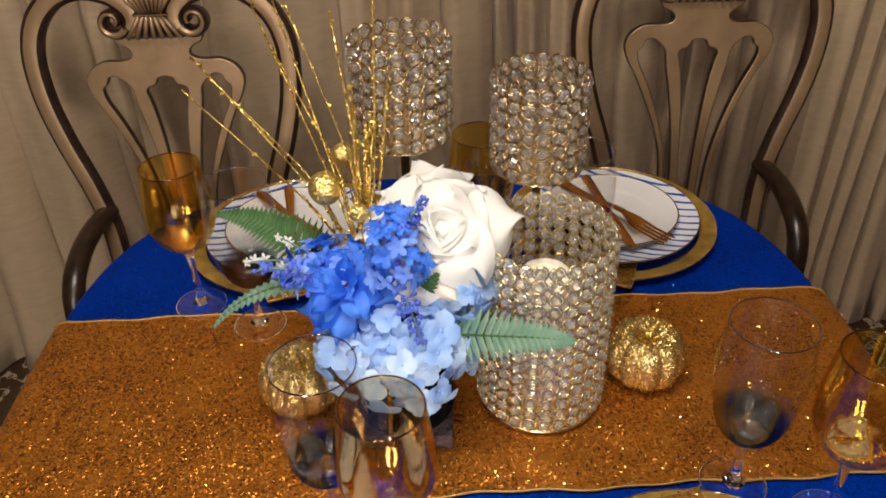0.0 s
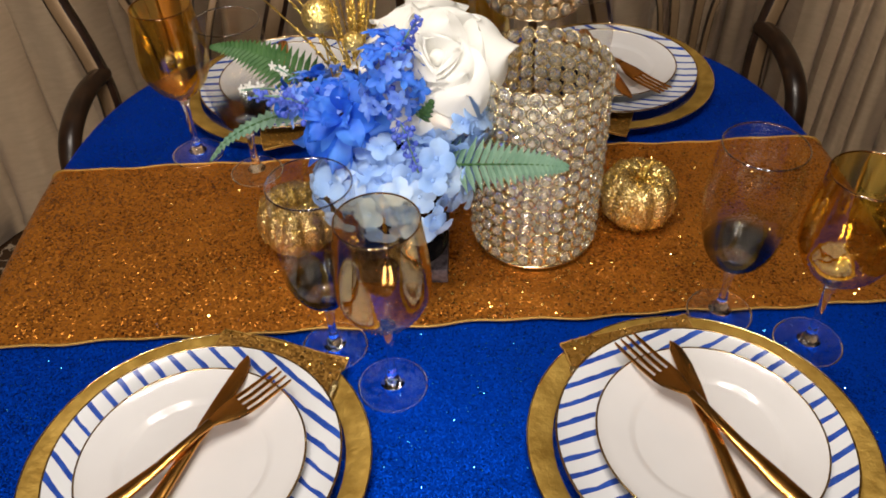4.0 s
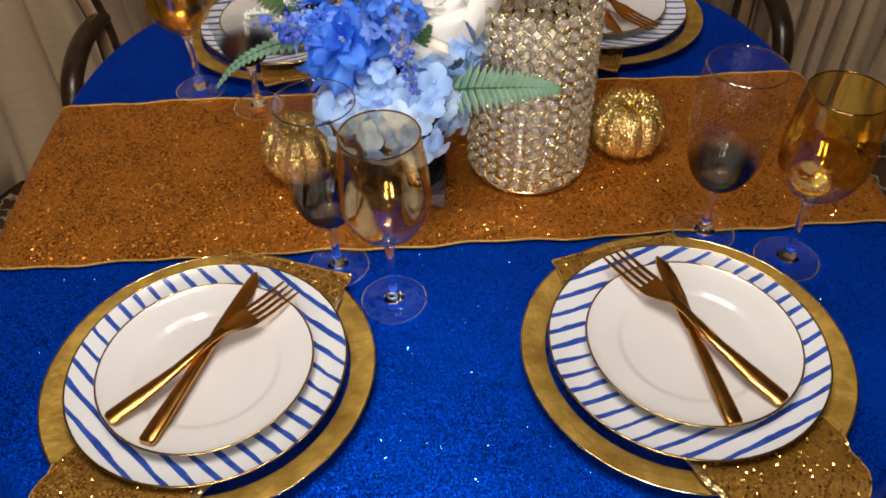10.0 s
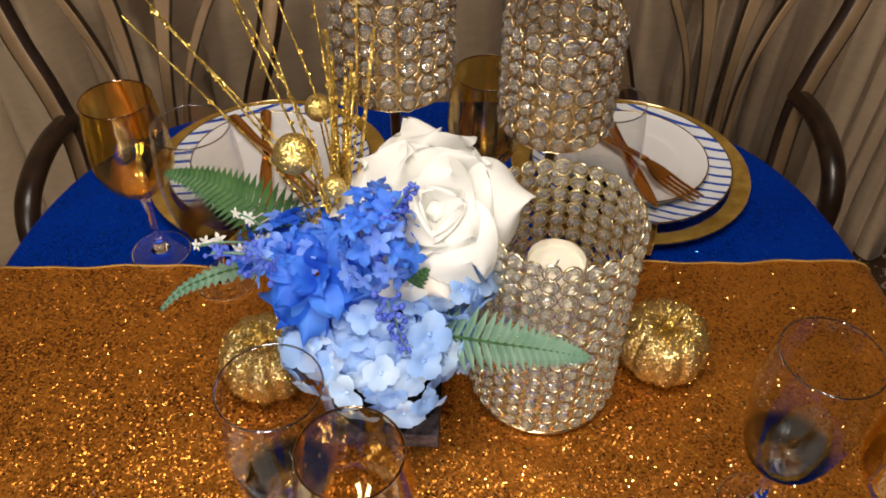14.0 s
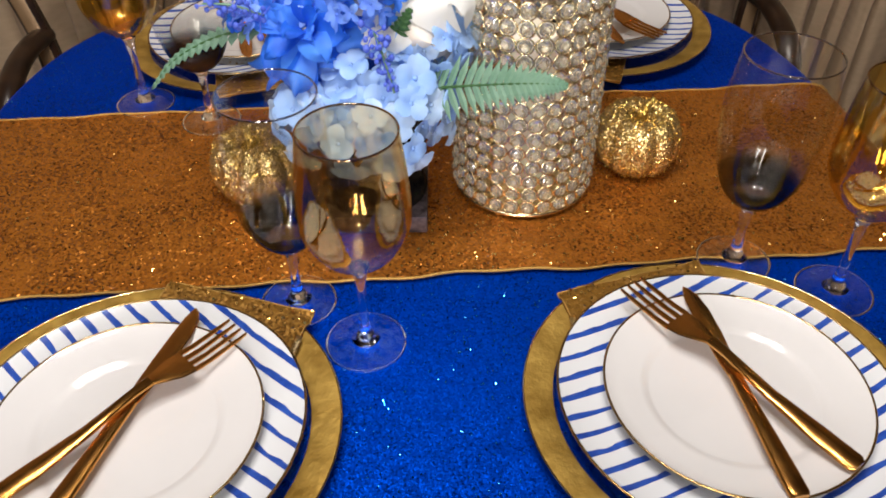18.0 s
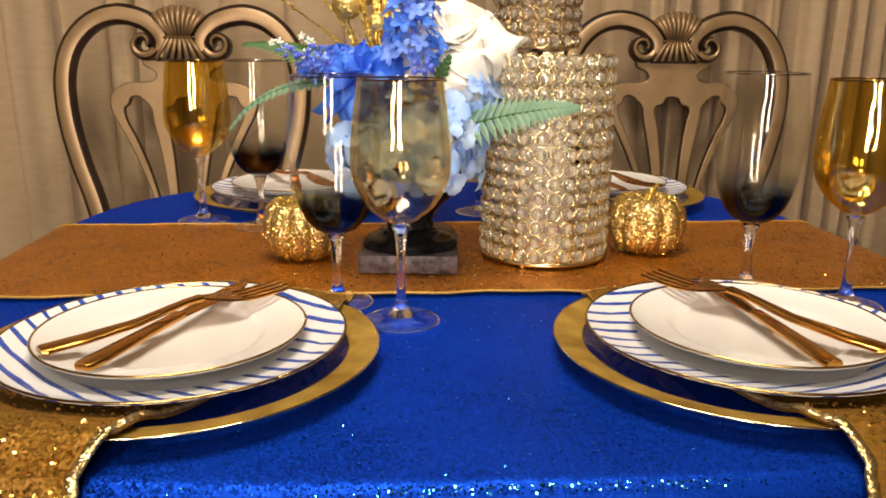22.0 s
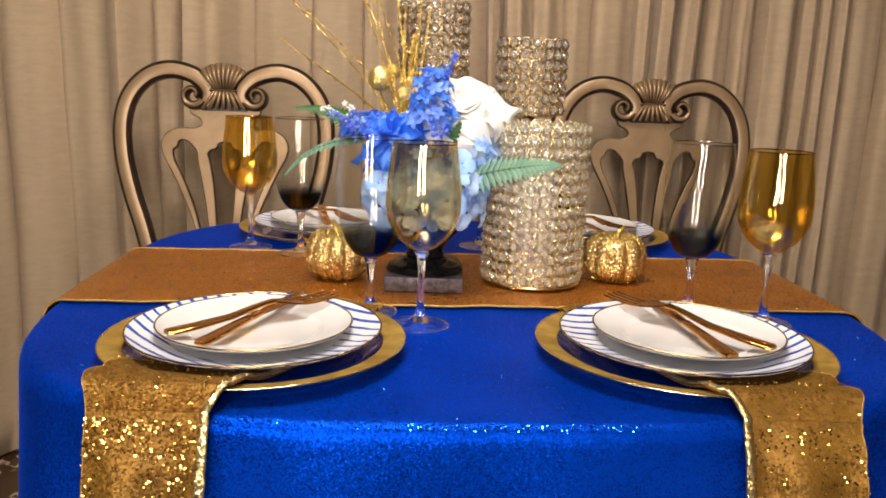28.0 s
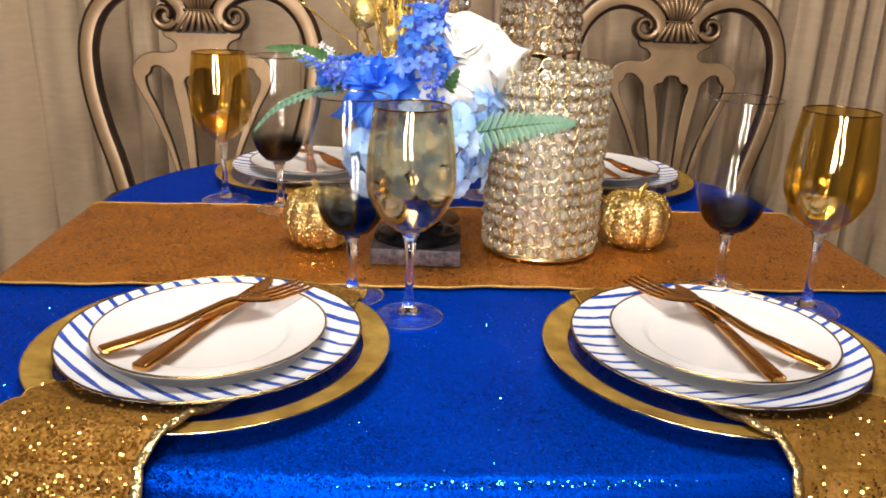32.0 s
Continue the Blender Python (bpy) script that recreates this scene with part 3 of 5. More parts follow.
def runner():
    t = thing("table_runner", "copper-gold sequin table runner lying across the blue cloth", "table runner")
    bm = bmesh.new()
    us = [-1.2 + 0.02 * i for i in range(121)]
    hw, grid, hems = 0.165, [], ([], [])

    def at(s, v):
        """s: length along the runner from the middle."""
        e = (abs(1 - abs(v / BY) ** POW)) ** (1 / POW) * AX + 0.004
        sg, d = (1 if s > 0 else -1), abs(s)
        if d < e - 0.01:
            u, z = d, TH + 0.004 + 0.0012 * noise.noise((s * 11, v * 11, 3))
        elif d < e + 0.03:
            k = (d - e + 0.01) / 0.04
            u, z = e - 0.01 + 0.028 * math.sin(k * math.pi / 2), TH + 0.004 - 0.03 * (1 - math.cos(k * math.pi / 2))
        else:
            u, z = e + 0.018 + 0.04 * (d - e - 0.03) + 0.006 * math.sin(v * 38), TH - 0.026 - (d - e - 0.03)
        return local(sg * u, v, z)

    smax = 0.76
    n = 150
    for i in range(n + 1):
        s = -smax + 2 * smax * i / n
        wob = 0.002 * math.sin(s * 31) + 0.0015 * math.sin(s * 77)
        row = [bm.verts.new(at(s, -hw + wob + 2 * hw * j / 22)) for j in range(23)]
        grid.append(row)
        hems[0].append(at(s, -hw + wob) + Vector((0, 0, 0.001)))
        hems[1].append(at(s, hw + wob) + Vector((0, 0, 0.001)))
    for a, b in zip(grid, grid[1:]):
        for j in range(22):
            bm.faces.new((a[j], b[j], b[j + 1], a[j + 1]))
    bmesh.ops.recalc_face_normals(bm, faces=bm.faces)
    if sum(f.normal.z for f in bm.faces) < 0:
        bmesh.ops.reverse_faces(bm, faces=bm.faces[:])
    cloth_piece = part("cloth", bm, COPPER, t, angle=80)
    for line in hems:
        part("hem", tube(line, 0.0016, 6), HEM, t, "folded gold hem")

    # added foil discs, thickest near the middle to stand in for its sparkle
    rnd = random.Random(77)
    ob = part("glint_discs", discs([(at(max(-0.60, min(0.60, rnd.gauss(0.09, 0.27))), rnd.uniform(-hw, hw) * 0.98), Vector((0, 0, 1))) for _ in range(3900)], 0.0012, rnd), FOIL, cloth_piece, "extra foil discs set where the cloth glints", smooth=False)
    ob["kind"] = "stuff"


runner()

# bright discs scattered over the blue cloth
rnd = random.Random(78)
spots = []
while len(spots) < 7000:
    u, v = rnd.uniform(-0.53, 0.53), rnd.uniform(-0.53, 0.53)
    if abs(u / AX) ** POW + abs(v / BY) ** POW < 0.97 and abs(v) > 0.17:
        spots.append((local(u, v, TH + 0.0006), Vector((0, 0, 1))))
# extra discs on the front fold, tilted to imitate its line of glints
for i in range(520):
    a = math.radians(rnd.gauss(270, 9))
    u, v = table_edge(a, 0.004)
    spots.append((local(u, v, TH - abs(rnd.gauss(0.003, 0.004))) + Vector((0, -0.001, 0.001)), Vector((0, -0.5, 0.9)) if i % 2 else Vector((0, -0.9, 0.45))))
sheet = part("cloth_sequins", discs(spots, 0.00075, rnd), FOIL_BLUE, smooth=False)
tagged(sheet, "scattered blue foil sequins, with more added as glints on the front fold", "sequins", kind="stuff")

# ---- place settings ----
def charger_base():
    t = thing("charger_plate", "glass charger plate with a wide gold leaf rim", "charger plate", group="charger plates")
    part("rim", revolve([(0.1395, 0.0125), (0.143, 0.0140), (0.160, 0.0170), (0.1635, 0.0172), (0.1640, 0.0164), (0.160, 0.0148), (0.145, 0.0118), (0.1395, 0.0105), (0.1395, 0.0125)], 72), LEAF_GOLD, t)
    # the highlight line on the rim's edge is built as a paler tube
    part("edge", tube([(0.1642 * math.cos(2 * math.pi * i / 72), 0.1642 * math.sin(2 * math.pi * i / 72), 0.0168) for i in range(73)], 0.0011, 6), CHARGER_EDGE, t, "pale gold tube for the highlight along the rim")
    part("glass_center", revolve([(0, 0.0016), (0.118, 0.0016), (0.130, 0.0050), (0.1393, 0.0108)], 48), CLEAR, t, "clear glass middle")
    return t


def plate_parts(t, r, well, rise, m):
    part("body", revolve([(0, 0.002), (well, 0.002), (well + 0.003, 0.0030), (well + 0.006, 0.0052), (well + 0.010, 0.0062), (r * 0.88, rise * 0.72), (r - 0.002, rise), (r, rise + 0.0012), (r, rise - 0.001), (r * 0.88, rise * 0.72 - 0.004), (well + 0.004, 0.0), (well * 0.7, 0.0), (well * 0.7, 0.001), (0, 0.001)], 72), m, t)
    part("rim_line", tube([(r * math.cos(2 * math.pi * i / 72), r * math.sin(2 * math.pi * i / 72), rise + 0.0006) for i in range(73)], 0.0011, 5), PLATE_GOLD, t, "thin gold rim line")


def dinner_plate():
    t = thing("dinner_plate", "white porcelain dinner plate with blue brushed stripes", "plate", group="striped dinner plates")
    plate_parts(t, 0.137, 0.086, 0.016, STRIPED)
    return t


def salad_plate():
    t = thing("salad_plate", "plain white salad plate stacked on a striped plate", "plate", group="white salad plates")
    plate_parts(t, 0.105, 0.066, 0.0125, PORCELAIN)
    return t


# the rounded cross-section of the cutlery: across, up
SECTION = ((-0.86, 0.0), (-1.0, 0.30), (-0.93, 0.74), (-0.74, 0.95), (0.0, 1.0), (0.74, 0.95), (0.93, 0.74), (1.0, 0.30), (0.86, 0.0))


def close_bar(bm, rows):
    for a, b in zip(rows, rows[1:]):
        for k in range(len(a)):
            j = (k + 1) % len(a)
            bm.faces.new((a[k], b[k], b[j], a[j]))
    bm.faces.new(rows[0])
    bm.faces.new(rows[-1][::-1])
    bmesh.ops.recalc_face_normals(bm, faces=bm.faces)
    return bm


def knife():
    """Along +x from the handle's end; the blade's tip at its full length."""
    t = thing("table_knife", "copper-gold table knife lying crossed with a fork", "knife", group="gold cutlery")
    def strip(pts, thick):
        bm = bmesh.new()
        rows = [[bm.verts.new((x, (lo + hi) / 2 + (hi - lo) / 2 * c, z + thick * 1.4 * h)) for c, h in SECTION] for x, lo, hi, z in pts]
        return close_bar(bm, rows)
    part("handle", strip([(0, -0.0062, 0.0062, 0), (0.003, -0.0085, 0.0085, 0), (0.02, -0.0085, 0.0085, 0), (0.07, -0.0066, 0.0066, 0.0006), (0.118, -0.0056, 0.0056, 0.001)], 0.0038), CUTLERY, t)
    part("blade", strip([(0.118, -0.0056, 0.0056, 0.0014), (0.135, -0.0078, 0.0075, 0.0016), (0.165, -0.0098, 0.0082, 0.0016), (0.195, -0.0098, 0.0080, 0.0016), (0.214, -0.0070, 0.0072, 0.0016), (0.224, -0.0015, 0.0050, 0.0016), (0.227, 0.0022, 0.0036, 0.0016)], 0.0016), CUTLERY, t)
    return t


def fork():
    t = thing("table_fork", "copper-gold four-tined table fork lying crossed over a knife", "fork", group="gold cutlery")

    def zz(x):
        s = min(1.0, max(0.0, (x - 0.05) / 0.075))
        return 0.001 + 0.0085 * s * s * (3 - 2 * s) - 0.004 * math.sin(max(0.0, min(1.0, (x - 0.125) / 0.08)) * math.pi) - 0.0055 * max(0.0, (x - 0.13) / 0.075)

    def band(pts, thick):
        bm = bmesh.new()
        rows = [[bm.verts.new((x, (lo + hi) / 2 + (hi - lo) / 2 * c, zz(x) + thick * 1.3 * h)) for c, h in SECTION] for x, lo, hi in pts]
        return close_bar(bm, rows)
    part("handle", band([(0, -0.005, 0.005), (0.003, -0.0078, 0.0078), (0.03, -0.0076, 0.0076), (0.07, -0.0052, 0.0052), (0.11, -0.0038, 0.0038), (0.125, -0.0045, 0.0045)], 0.0030), CUTLERY, t)
    head = part("head", band([(0.125, -0.0045, 0.0045), (0.135, -0.0085, 0.0085), (0.145, -0.0118, 0.0118), (0.153, -0.0125, 0.0125), (0.157, -0.0125, 0.0125)], 0.0022), CUTLERY, t)
    for k in range(4):
        c = -0.0105 + 0.007 * k
        part("tine", band([(0.156, c - 0.0022, c + 0.0022), (0.17, c - 0.0019, c + 0.0019), (0.195, c - 0.0016, c + 0.0016), (0.205, c - 0.0007, c + 0.0007)], 0.0018), CUTLERY, head)
    return t


def lay(ob, a, b, z, tilt=0.0, roll=0.0):
    """Place a piece that runs along +x so that it runs from a towards b."""
    d = Vector(b) - Vector(a)
    return pose(a[0], a[1], z, roll, tilt, math.degrees(math.atan2(d.y, d.x)))


def over_charger(d):
    """Height of the charger's upper side over the table at a distance from its middle."""
    hs = ((0.0, 0.0), (0.118, 0.003), (0.130, 0.007), (0.1395, 0.0135), (0.162, 0.0182), (0.1645, 0.0185), (0.172, 0.0125), (0.186, 0.0))
    for (a, p), (b, q) in zip(hs, hs[1:]):
        if d <= b:
            return p + (q - p) * (d - a) / (b - a)
    return 0.0


def sequin_napkin(line, width, drop, seed, mid, inner=None, loose=24):
    """A folded band of cloth that lies on the charger, passes under the plates and hangs over the table's edge."""
    t = thing("sequin_napkin", "folded gold sequin napkin under the plates", "napkin", group="gold sequin napkins")
    bm = bmesh.new()
    rnd = random.Random(seed)
    pts = smooth_line(line, 10)
    rows = []
    d0 = pts[18] - pts[0]
    side0 = Vector((-d0.y, d0.x, 0)).normalized()
    for i, p in enumerate(pts):
        d = pts[min(i + 1, len(pts) - 1)] - pts[max(i - 1, 0)]
        s = i / (len(pts) - 1)
        side = side0.lerp(Vector((1, 0, 0)), min(1.0, s * 1.9)).normalized() if drop else side0
        w = width(s) if callable(width) else width
        row = []
        for j in range(13):
            k = j / 12 - 0.5
            q = p + side * (w * k) + Vector((0, 0, 0.0025 * noise.noise((s * 6 + seed, k * 5, seed))))
            if p.z > TH - 0.003:
                q.z = max(q.z, TH + 0.0045 + over_charger((q.xy - Vector(mid)).length))
            f = min(1.0, max(0.0, (TH + 0.004 - p.z) / 0.06))
            q += Vector((0, -1, 0)) * f * (0.006 * math.sin(k * 9 + seed) + 0.004 * noise.noise((s * 9, k * 4, seed + 5)))
            row.append(bm.verts.new(q))
        rows.append(row)
    for a, b in zip(rows, rows[1:]):
        for j in range(12):
            bm.faces.new((a[j], b[j], b[j + 1], a[j + 1]))
    edge = [r[0].co.copy() for r in rows] , [r[-1].co.copy() for r in rows], [v.co.copy() for v in rows[-1]], [v.co.copy() for v in rows[0]]
    bmesh.ops.recalc_face_normals(bm, faces=bm.faces)
    bmesh.ops.solidify(bm, geom=bm.faces[:], thickness=0.003)
    bmesh.ops.recalc_face_normals(bm, faces=bm.faces)
    cloth_piece = part("cloth", bm, GOLD_SEQ, t, angle=80)
    # foil discs added for glints, most of them where the napkin bends
    foil = part("glint_discs", discs([(q.lerp(q2, rnd.random()) + Vector((0, -0.0015, 0.0025)), (Vector((0, 0, 1)) if q.z > TH else Vector((0, -1, 0.25)))) for q, q2 in [(edge[0][i], edge[1][i]) for i in range(len(pts)) for _ in range(8 if pts[i].z > TH + 0.015 else loose if pts[i].z > TH - 0.03 else loose // 2)]], 0.0012, rnd), FOIL, cloth_piece, "extra foil discs set where the cloth glints", smooth=False)
    foil["kind"] = "stuff"
    if inner is not None:
        # the turned edge, where the folded layers show
        roll = [q + Vector((0, -0.002, 0.002)) for q in edge[inner][12:]]
        part("rolled_edge", tube(roll, lambda s: 0.0030 + 0.0030 * s, 10, flat=0.55), PALE_GLITTER, t, "pale gold rolled edge of the napkin")
    for w, e in zip((0.0007, 0.0007, 0.0013, 0.0008), edge):
        part("hem", tube(e, w, 6), HEM, t, "gold stitched hem")
    return t


def place_first(ob, m):
    ob.matrix_basis = m


# centre, stripe turn, knife (end, tip), fork (end, tip)
SETTINGS = [
    ((-0.176, 0.464), -42, ((-0.2095, 0.3640), (-0.1445, 0.5755)), ((-0.2500, 0.3870), (-0.1095, 0.5445))),
    ((0.300, 0.490), 27, ((0.3215, 0.3830), (0.2895, 0.6050)), ((0.371, 0.4060), (0.245, 0.590))),
    ((0.299, 1.188), 150, ((0.27, 1.285), (0.315, 1.075)), ((0.225, 1.265), (0.355, 1.10))),
    ((-0.199, 1.155), 30, ((-0.225, 1.255), (-0.18, 1.04)), ((-0.27, 1.235), (-0.135, 1.075))),
]
for k, (c, st, kn, fk) in enumerate(SETTINGS):
    here = pose(c[0], c[1], 0, 0, 0, st)
    base = TH + 0.001
    if k == 0:
        CH, DP, SP, KN, FK = charger_base(), dinner_plate(), salad_plate(), knife(), fork()
        for ob in (CH, DP, SP, KN, FK):
            ob.matrix_basis = Matrix()
    put = place_first if k == 0 else copy_thing
    put(CH, pose(c[0], c[1] - 0.001, base, 0, 0, st * 3))
    put(DP, pose(c[0], c[1] - 0.002, base + 0.0125, 0, 0, st))
    off = ((0.0, -0.006), (0.005, -0.003), (-0.001, -0.001), (-0.001, -0.001))[k]
    put(SP, pose(c[0] + off[0], c[1] + off[1], base + 0.0225, 0, 0, st + 50))
    put(KN, lay(KN, *kn, base + 0.0355, 0.0) @ Matrix.Scale(0.98, 4))
    put(FK, lay(FK, *fk, base + 0.0375, -0.2, (3, -3, 0, 0)[k]) @ Matrix.Scale(1.065, 4))

N = TH + 0.0115
R = TH + 0.0215
INNER = (1, 0)
HANG = lambda s: 0.146 - 0.040 * min(1, max(0, (s - 0.45) / 0.2))
sequin_napkin([(-0.116, 0.610, R), (-0.124, 0.585, N + 0.004), (-0.140, 0.53, N), (-0.170, 0.45, N), (-0.212, 0.365, N), (-0.229, 0.330, TH + 0.020), (-0.232, 0.304, R), (-0.2325, 0.290, TH + 0.014), (-0.232, 0.273, TH - 0.004), (-0.230, 0.260, TH - 0.019), (-0.229, 0.251, TH - 0.037), (-0.229, 0.247, TH - 0.054), (-0.230, 0.244, TH - 0.070)], HANG, 0.07, 3, (-0.176, 0.463), INNER[0])
sequin_napkin([(0.247, 0.632, R), (0.255, 0.606, N + 0.004), (0.272, 0.55, N), (0.31, 0.46, N), (0.346, 0.385, N), (0.357, 0.353, TH + 0.020), (0.362, 0.332, R), (0.3635, 0.318, TH + 0.014), (0.364, 0.301, TH - 0.004), (0.364, 0.290, TH - 0.017), (0.364, 0.283, TH - 0.032), (0.365, 0.279, TH - 0.046), (0.366, 0.277, TH - 0.062)], HANG, 0.06, 8, (0.300, 0.489), INNER[1], 6)
sequin_napkin([(0.236, 1.022, R), (0.244, 1.045, N + 0.006), (0.262, 1.11, N), (0.29, 1.19, N), (0.325, 1.27, N)], 0.14, 0, 5, (0.299, 1.187))
sequin_napkin([(-0.140, 0.993, R), (-0.148, 1.016, N + 0.006), (-0.165, 1.08, N), (-0.20, 1.16, N), (-0.232, 1.24, N)], 0.14, 0, 6, (-0.199, 1.154))


# ---- glasses ----
def curve_profile(pts, n=6):
    return [(max(0, p.x), p.y) for p in smooth_line([(r, z, 0) for r, z in pts], n)]


def foot_and_stem(t, top, r, m=STEM):
    foot = part("foot", revolve(curve_profile([(0, 0.0), (r - 0.003, 0.0), (r - 0.002, 0.0012), (r - 0.004, 0.0024), (r * 0.55, 0.0046), (0.014, 0.0055), (0.006, 0.0058), (0.0, 0.0059)], 3), 48), FOOT, t, "clear glass foot")
    foot.visible_shadow = False
    part("foot_edge", tube([((r - 0.001) * math.cos(2 * math.pi * i / 48), (r - 0.001) * math.sin(2 * math.pi * i / 48), 0.0016) for i in range(49)], 0.0012, 8), STEM, foot, "rounded edge of the glass foot").visible_shadow = False
    part("stem", revolve(curve_profile([(0, 0.0062), (0.0125, 0.0066), (0.0085, 0.0115), (0.0055, 0.020), (0.0042, 0.035), (0.0040, top - 0.03), (0.0062, top - 0.008), (0.0088, top - 0.001), (0, top)], 4), 20), m, t, "clear glass stem").visible_shadow = False


def bowl(outer, thick, floor):
    """A closed glass bowl: outer wall, rounded lip, inner wall and a thick bottom."""
    out = curve_profile(outer, 7)
    low = [(max(0.0, r - thick), z) for r, z in out if z > floor + 0.004]
    rr = low[0][0]
    inner = low[::-1] + [(rr * 0.93, floor + 0.0018), (rr * 0.75, floor + 0.0002), (rr * 0.4, floor - 0.0008), (0, floor - 0.001)]
    top = out[-1]
    lip = [(top[0] - 0.1 * thick, top[1] + 0.0006), (top[0] - 0.5 * thick, top[1] + 0.0009), (top[0] - 0.9 * thick, top[1] + 0.0006)]
    return revolve([(0, out[0][1])] + out + lip + inner, 64)


def wine_glass(m):
    t = thing("wine_glass", "amber tinted wine glass with a clear stem", "wine glass", group="amber wine glasses")
    foot_and_stem(t, 0.094, 0.0365)
    part("bowl", bowl([(0.003, 0.0945), (0.013, 0.098), (0.031, 0.112), (0.0435, 0.135), (0.0455, 0.155), (0.0435, 0.185), (0.0385, 0.2245)], 0.0010, 0.0985), m, t, angle=60).visible_shadow = False
    part("rim", tube([(0.038 * math.cos(2 * math.pi * i / 64), 0.038 * math.sin(2 * math.pi * i / 64), 0.2252) for i in range(65)], 0.0009, 6), RIM_AMBER, t, "thin rounded lip of the glass").visible_shadow = False
    return t


def goblet():
    t = thing("water_goblet", "clear water goblet fading to smoky dark blue at the bottom", "goblet", group="smoky blue goblets")
    foot_and_stem(t, 0.072, 0.036)
    part("bowl", bowl([(0.003, 0.0725), (0.012, 0.074), (0.0275, 0.086), (0.038, 0.110), (0.0445, 0.145), (0.0460, 0.170), (0.0435, 0.200), (0.0405, 0.2245)], 0.0011, 0.0762), SMOKE, t, angle=60).visible_shadow = False
    part("rim", tube([(0.040 * math.cos(2 * math.pi * i / 64), 0.040 * math.sin(2 * math.pi * i / 64), 0.2252) for i in range(65)], 0.0009, 6), RIM_CLEAR, t, "thin rounded lip of the glass").visible_shadow = False
    return t


GZ = TH + 0.002
W1 = wine_glass(AMBER_PALE)
W1.matrix_basis = pose(0.001, 0.569, GZ)
W2 = wine_glass(AMBER_DARK)
W2["label"] = "deep amber wine glass with a clear stem"
W2.matrix_basis = pose(0.446, 0.629, GZ)
copy_thing(W2, pose(-0.307, 0.989, GZ + 0.001))
copy_thing(W2, pose(0.092, 1.071, GZ))
G1 = goblet()
G1.matrix_basis = pose(-0.066, 0.622, GZ)
copy_thing(G1, pose(0.360, 0.671, GZ + 0.004, 0, 0, 70))
copy_thing(G1, pose(-0.212, 0.940, GZ + 0.004, 0, 0, 140))
copy_thing(G1, pose(0.223, 1.016, GZ + 0.003, 0, 0, 40))


# ---- crystal candle holders ----
def bead_mesh(r, facets=8, glass=CRYSTAL, ring=CUP_WIRE, thin=0.12):
    """A cut glass drop set in a wire ring, facing +x."""
    bm = bmesh.new()
    rings = []
    for n, (rr, x) in enumerate(((0.0, 0.50), (0.40, 0.48), (0.68, 0.28), (0.80, 0.0), (0.62, -0.30), (0.0, -0.50))):
        if rr == 0:
            rings.append([bm.verts.new((x * r, 0, 0))])
        else:
            rings.append([bm.verts.new((x * r, rr * r * math.cos(2 * math.pi * (k + 0.5 * (n % 2)) / facets), rr * r * math.sin(2 * math.pi * (k + 0.5 * (n % 2)) / facets))) for k in range(facets)])
    for a, b in zip(rings, rings[1:]):
        for k in range(facets):
            j = (k + 1) % facets
            if len(a) == 1:
                bm.faces.new((a[0], b[k], b[j]))
            elif len(b) == 1:
                bm.faces.new((a[k], b[0], a[j]))
            else:
                bm.faces.new((a[k], b[k], a[j]))
                bm.faces.new((b[k], b[j], a[j]))
    seg, sec = 14, 6
    tor = []
    for i in range(seg):
        a = 2 * math.pi * i / seg
        tor.append([bm.verts.new((0.15 * r * math.sin(2 * math.pi * k / sec), (0.96 + thin * math.cos(2 * math.pi * k / sec)) * r * math.cos(a), (0.96 + thin * math.cos(2 * math.pi * k / sec)) * r * math.sin(a))) for k in range(sec)])
    for i in range(seg):
        for k in range(sec):
            f = bm.faces.new((tor[i][k], tor[(i + 1) % seg][k], tor[(i + 1) % seg][(k + 1) % sec], tor[i][(k + 1) % sec]))
            f.material_index = 1
    bmesh.ops.recalc_face_normals(bm, faces=bm.faces)
    me = mesh_of("crystal_bead", bm, [glass, ring], angle=180)
    for p in me.polygons:
        p.use_smooth = p.material_index == 1
    return me


def bead_wall(t, R, z0, rows, count, pitch, r, me, limit, rnd):
    n = 0
    rest = bmesh.new()
    for i in range(rows):
        for k in range(count):
            a = 2 * math.pi * (k + 0.02 * i) / count - math.pi / 2 + rnd.uniform(-0.01, 0.01)
            m = Matrix.Translation((R * math.cos(a), R * math.sin(a), z0 + pitch * i)) @ Euler((rnd.uniform(-0.3, 0.3), rnd.uniform(-0.16, 0.16), a + rnd.uniform(-0.16, 0.16))).to_matrix().to_4x4()
            front = math.sin(a) < 0.1
            if n < limit and (front or limit > rows * count):
                part("crystal_bead", me, None, t, m=m)
                n += 1
            else:
                c = len(rest.verts)
                rest.from_mesh(me)
                rest.verts.ensure_lookup_table()
                bmesh.ops.transform(rest, verts=rest.verts[c:], matrix=m)
    if len(rest.verts):
        ob = part("bead_lattice", rest, list(me.materials), t, smooth=False)
        ob["kind"] = "stuff"
    else:
        rest.free()


def hoop(R, z, w):
    return tube([(R * math.cos(2 * math.pi * i / 64), R * math.sin(2 * math.pi * i / 64), z) for i in range(65)], w, 6)


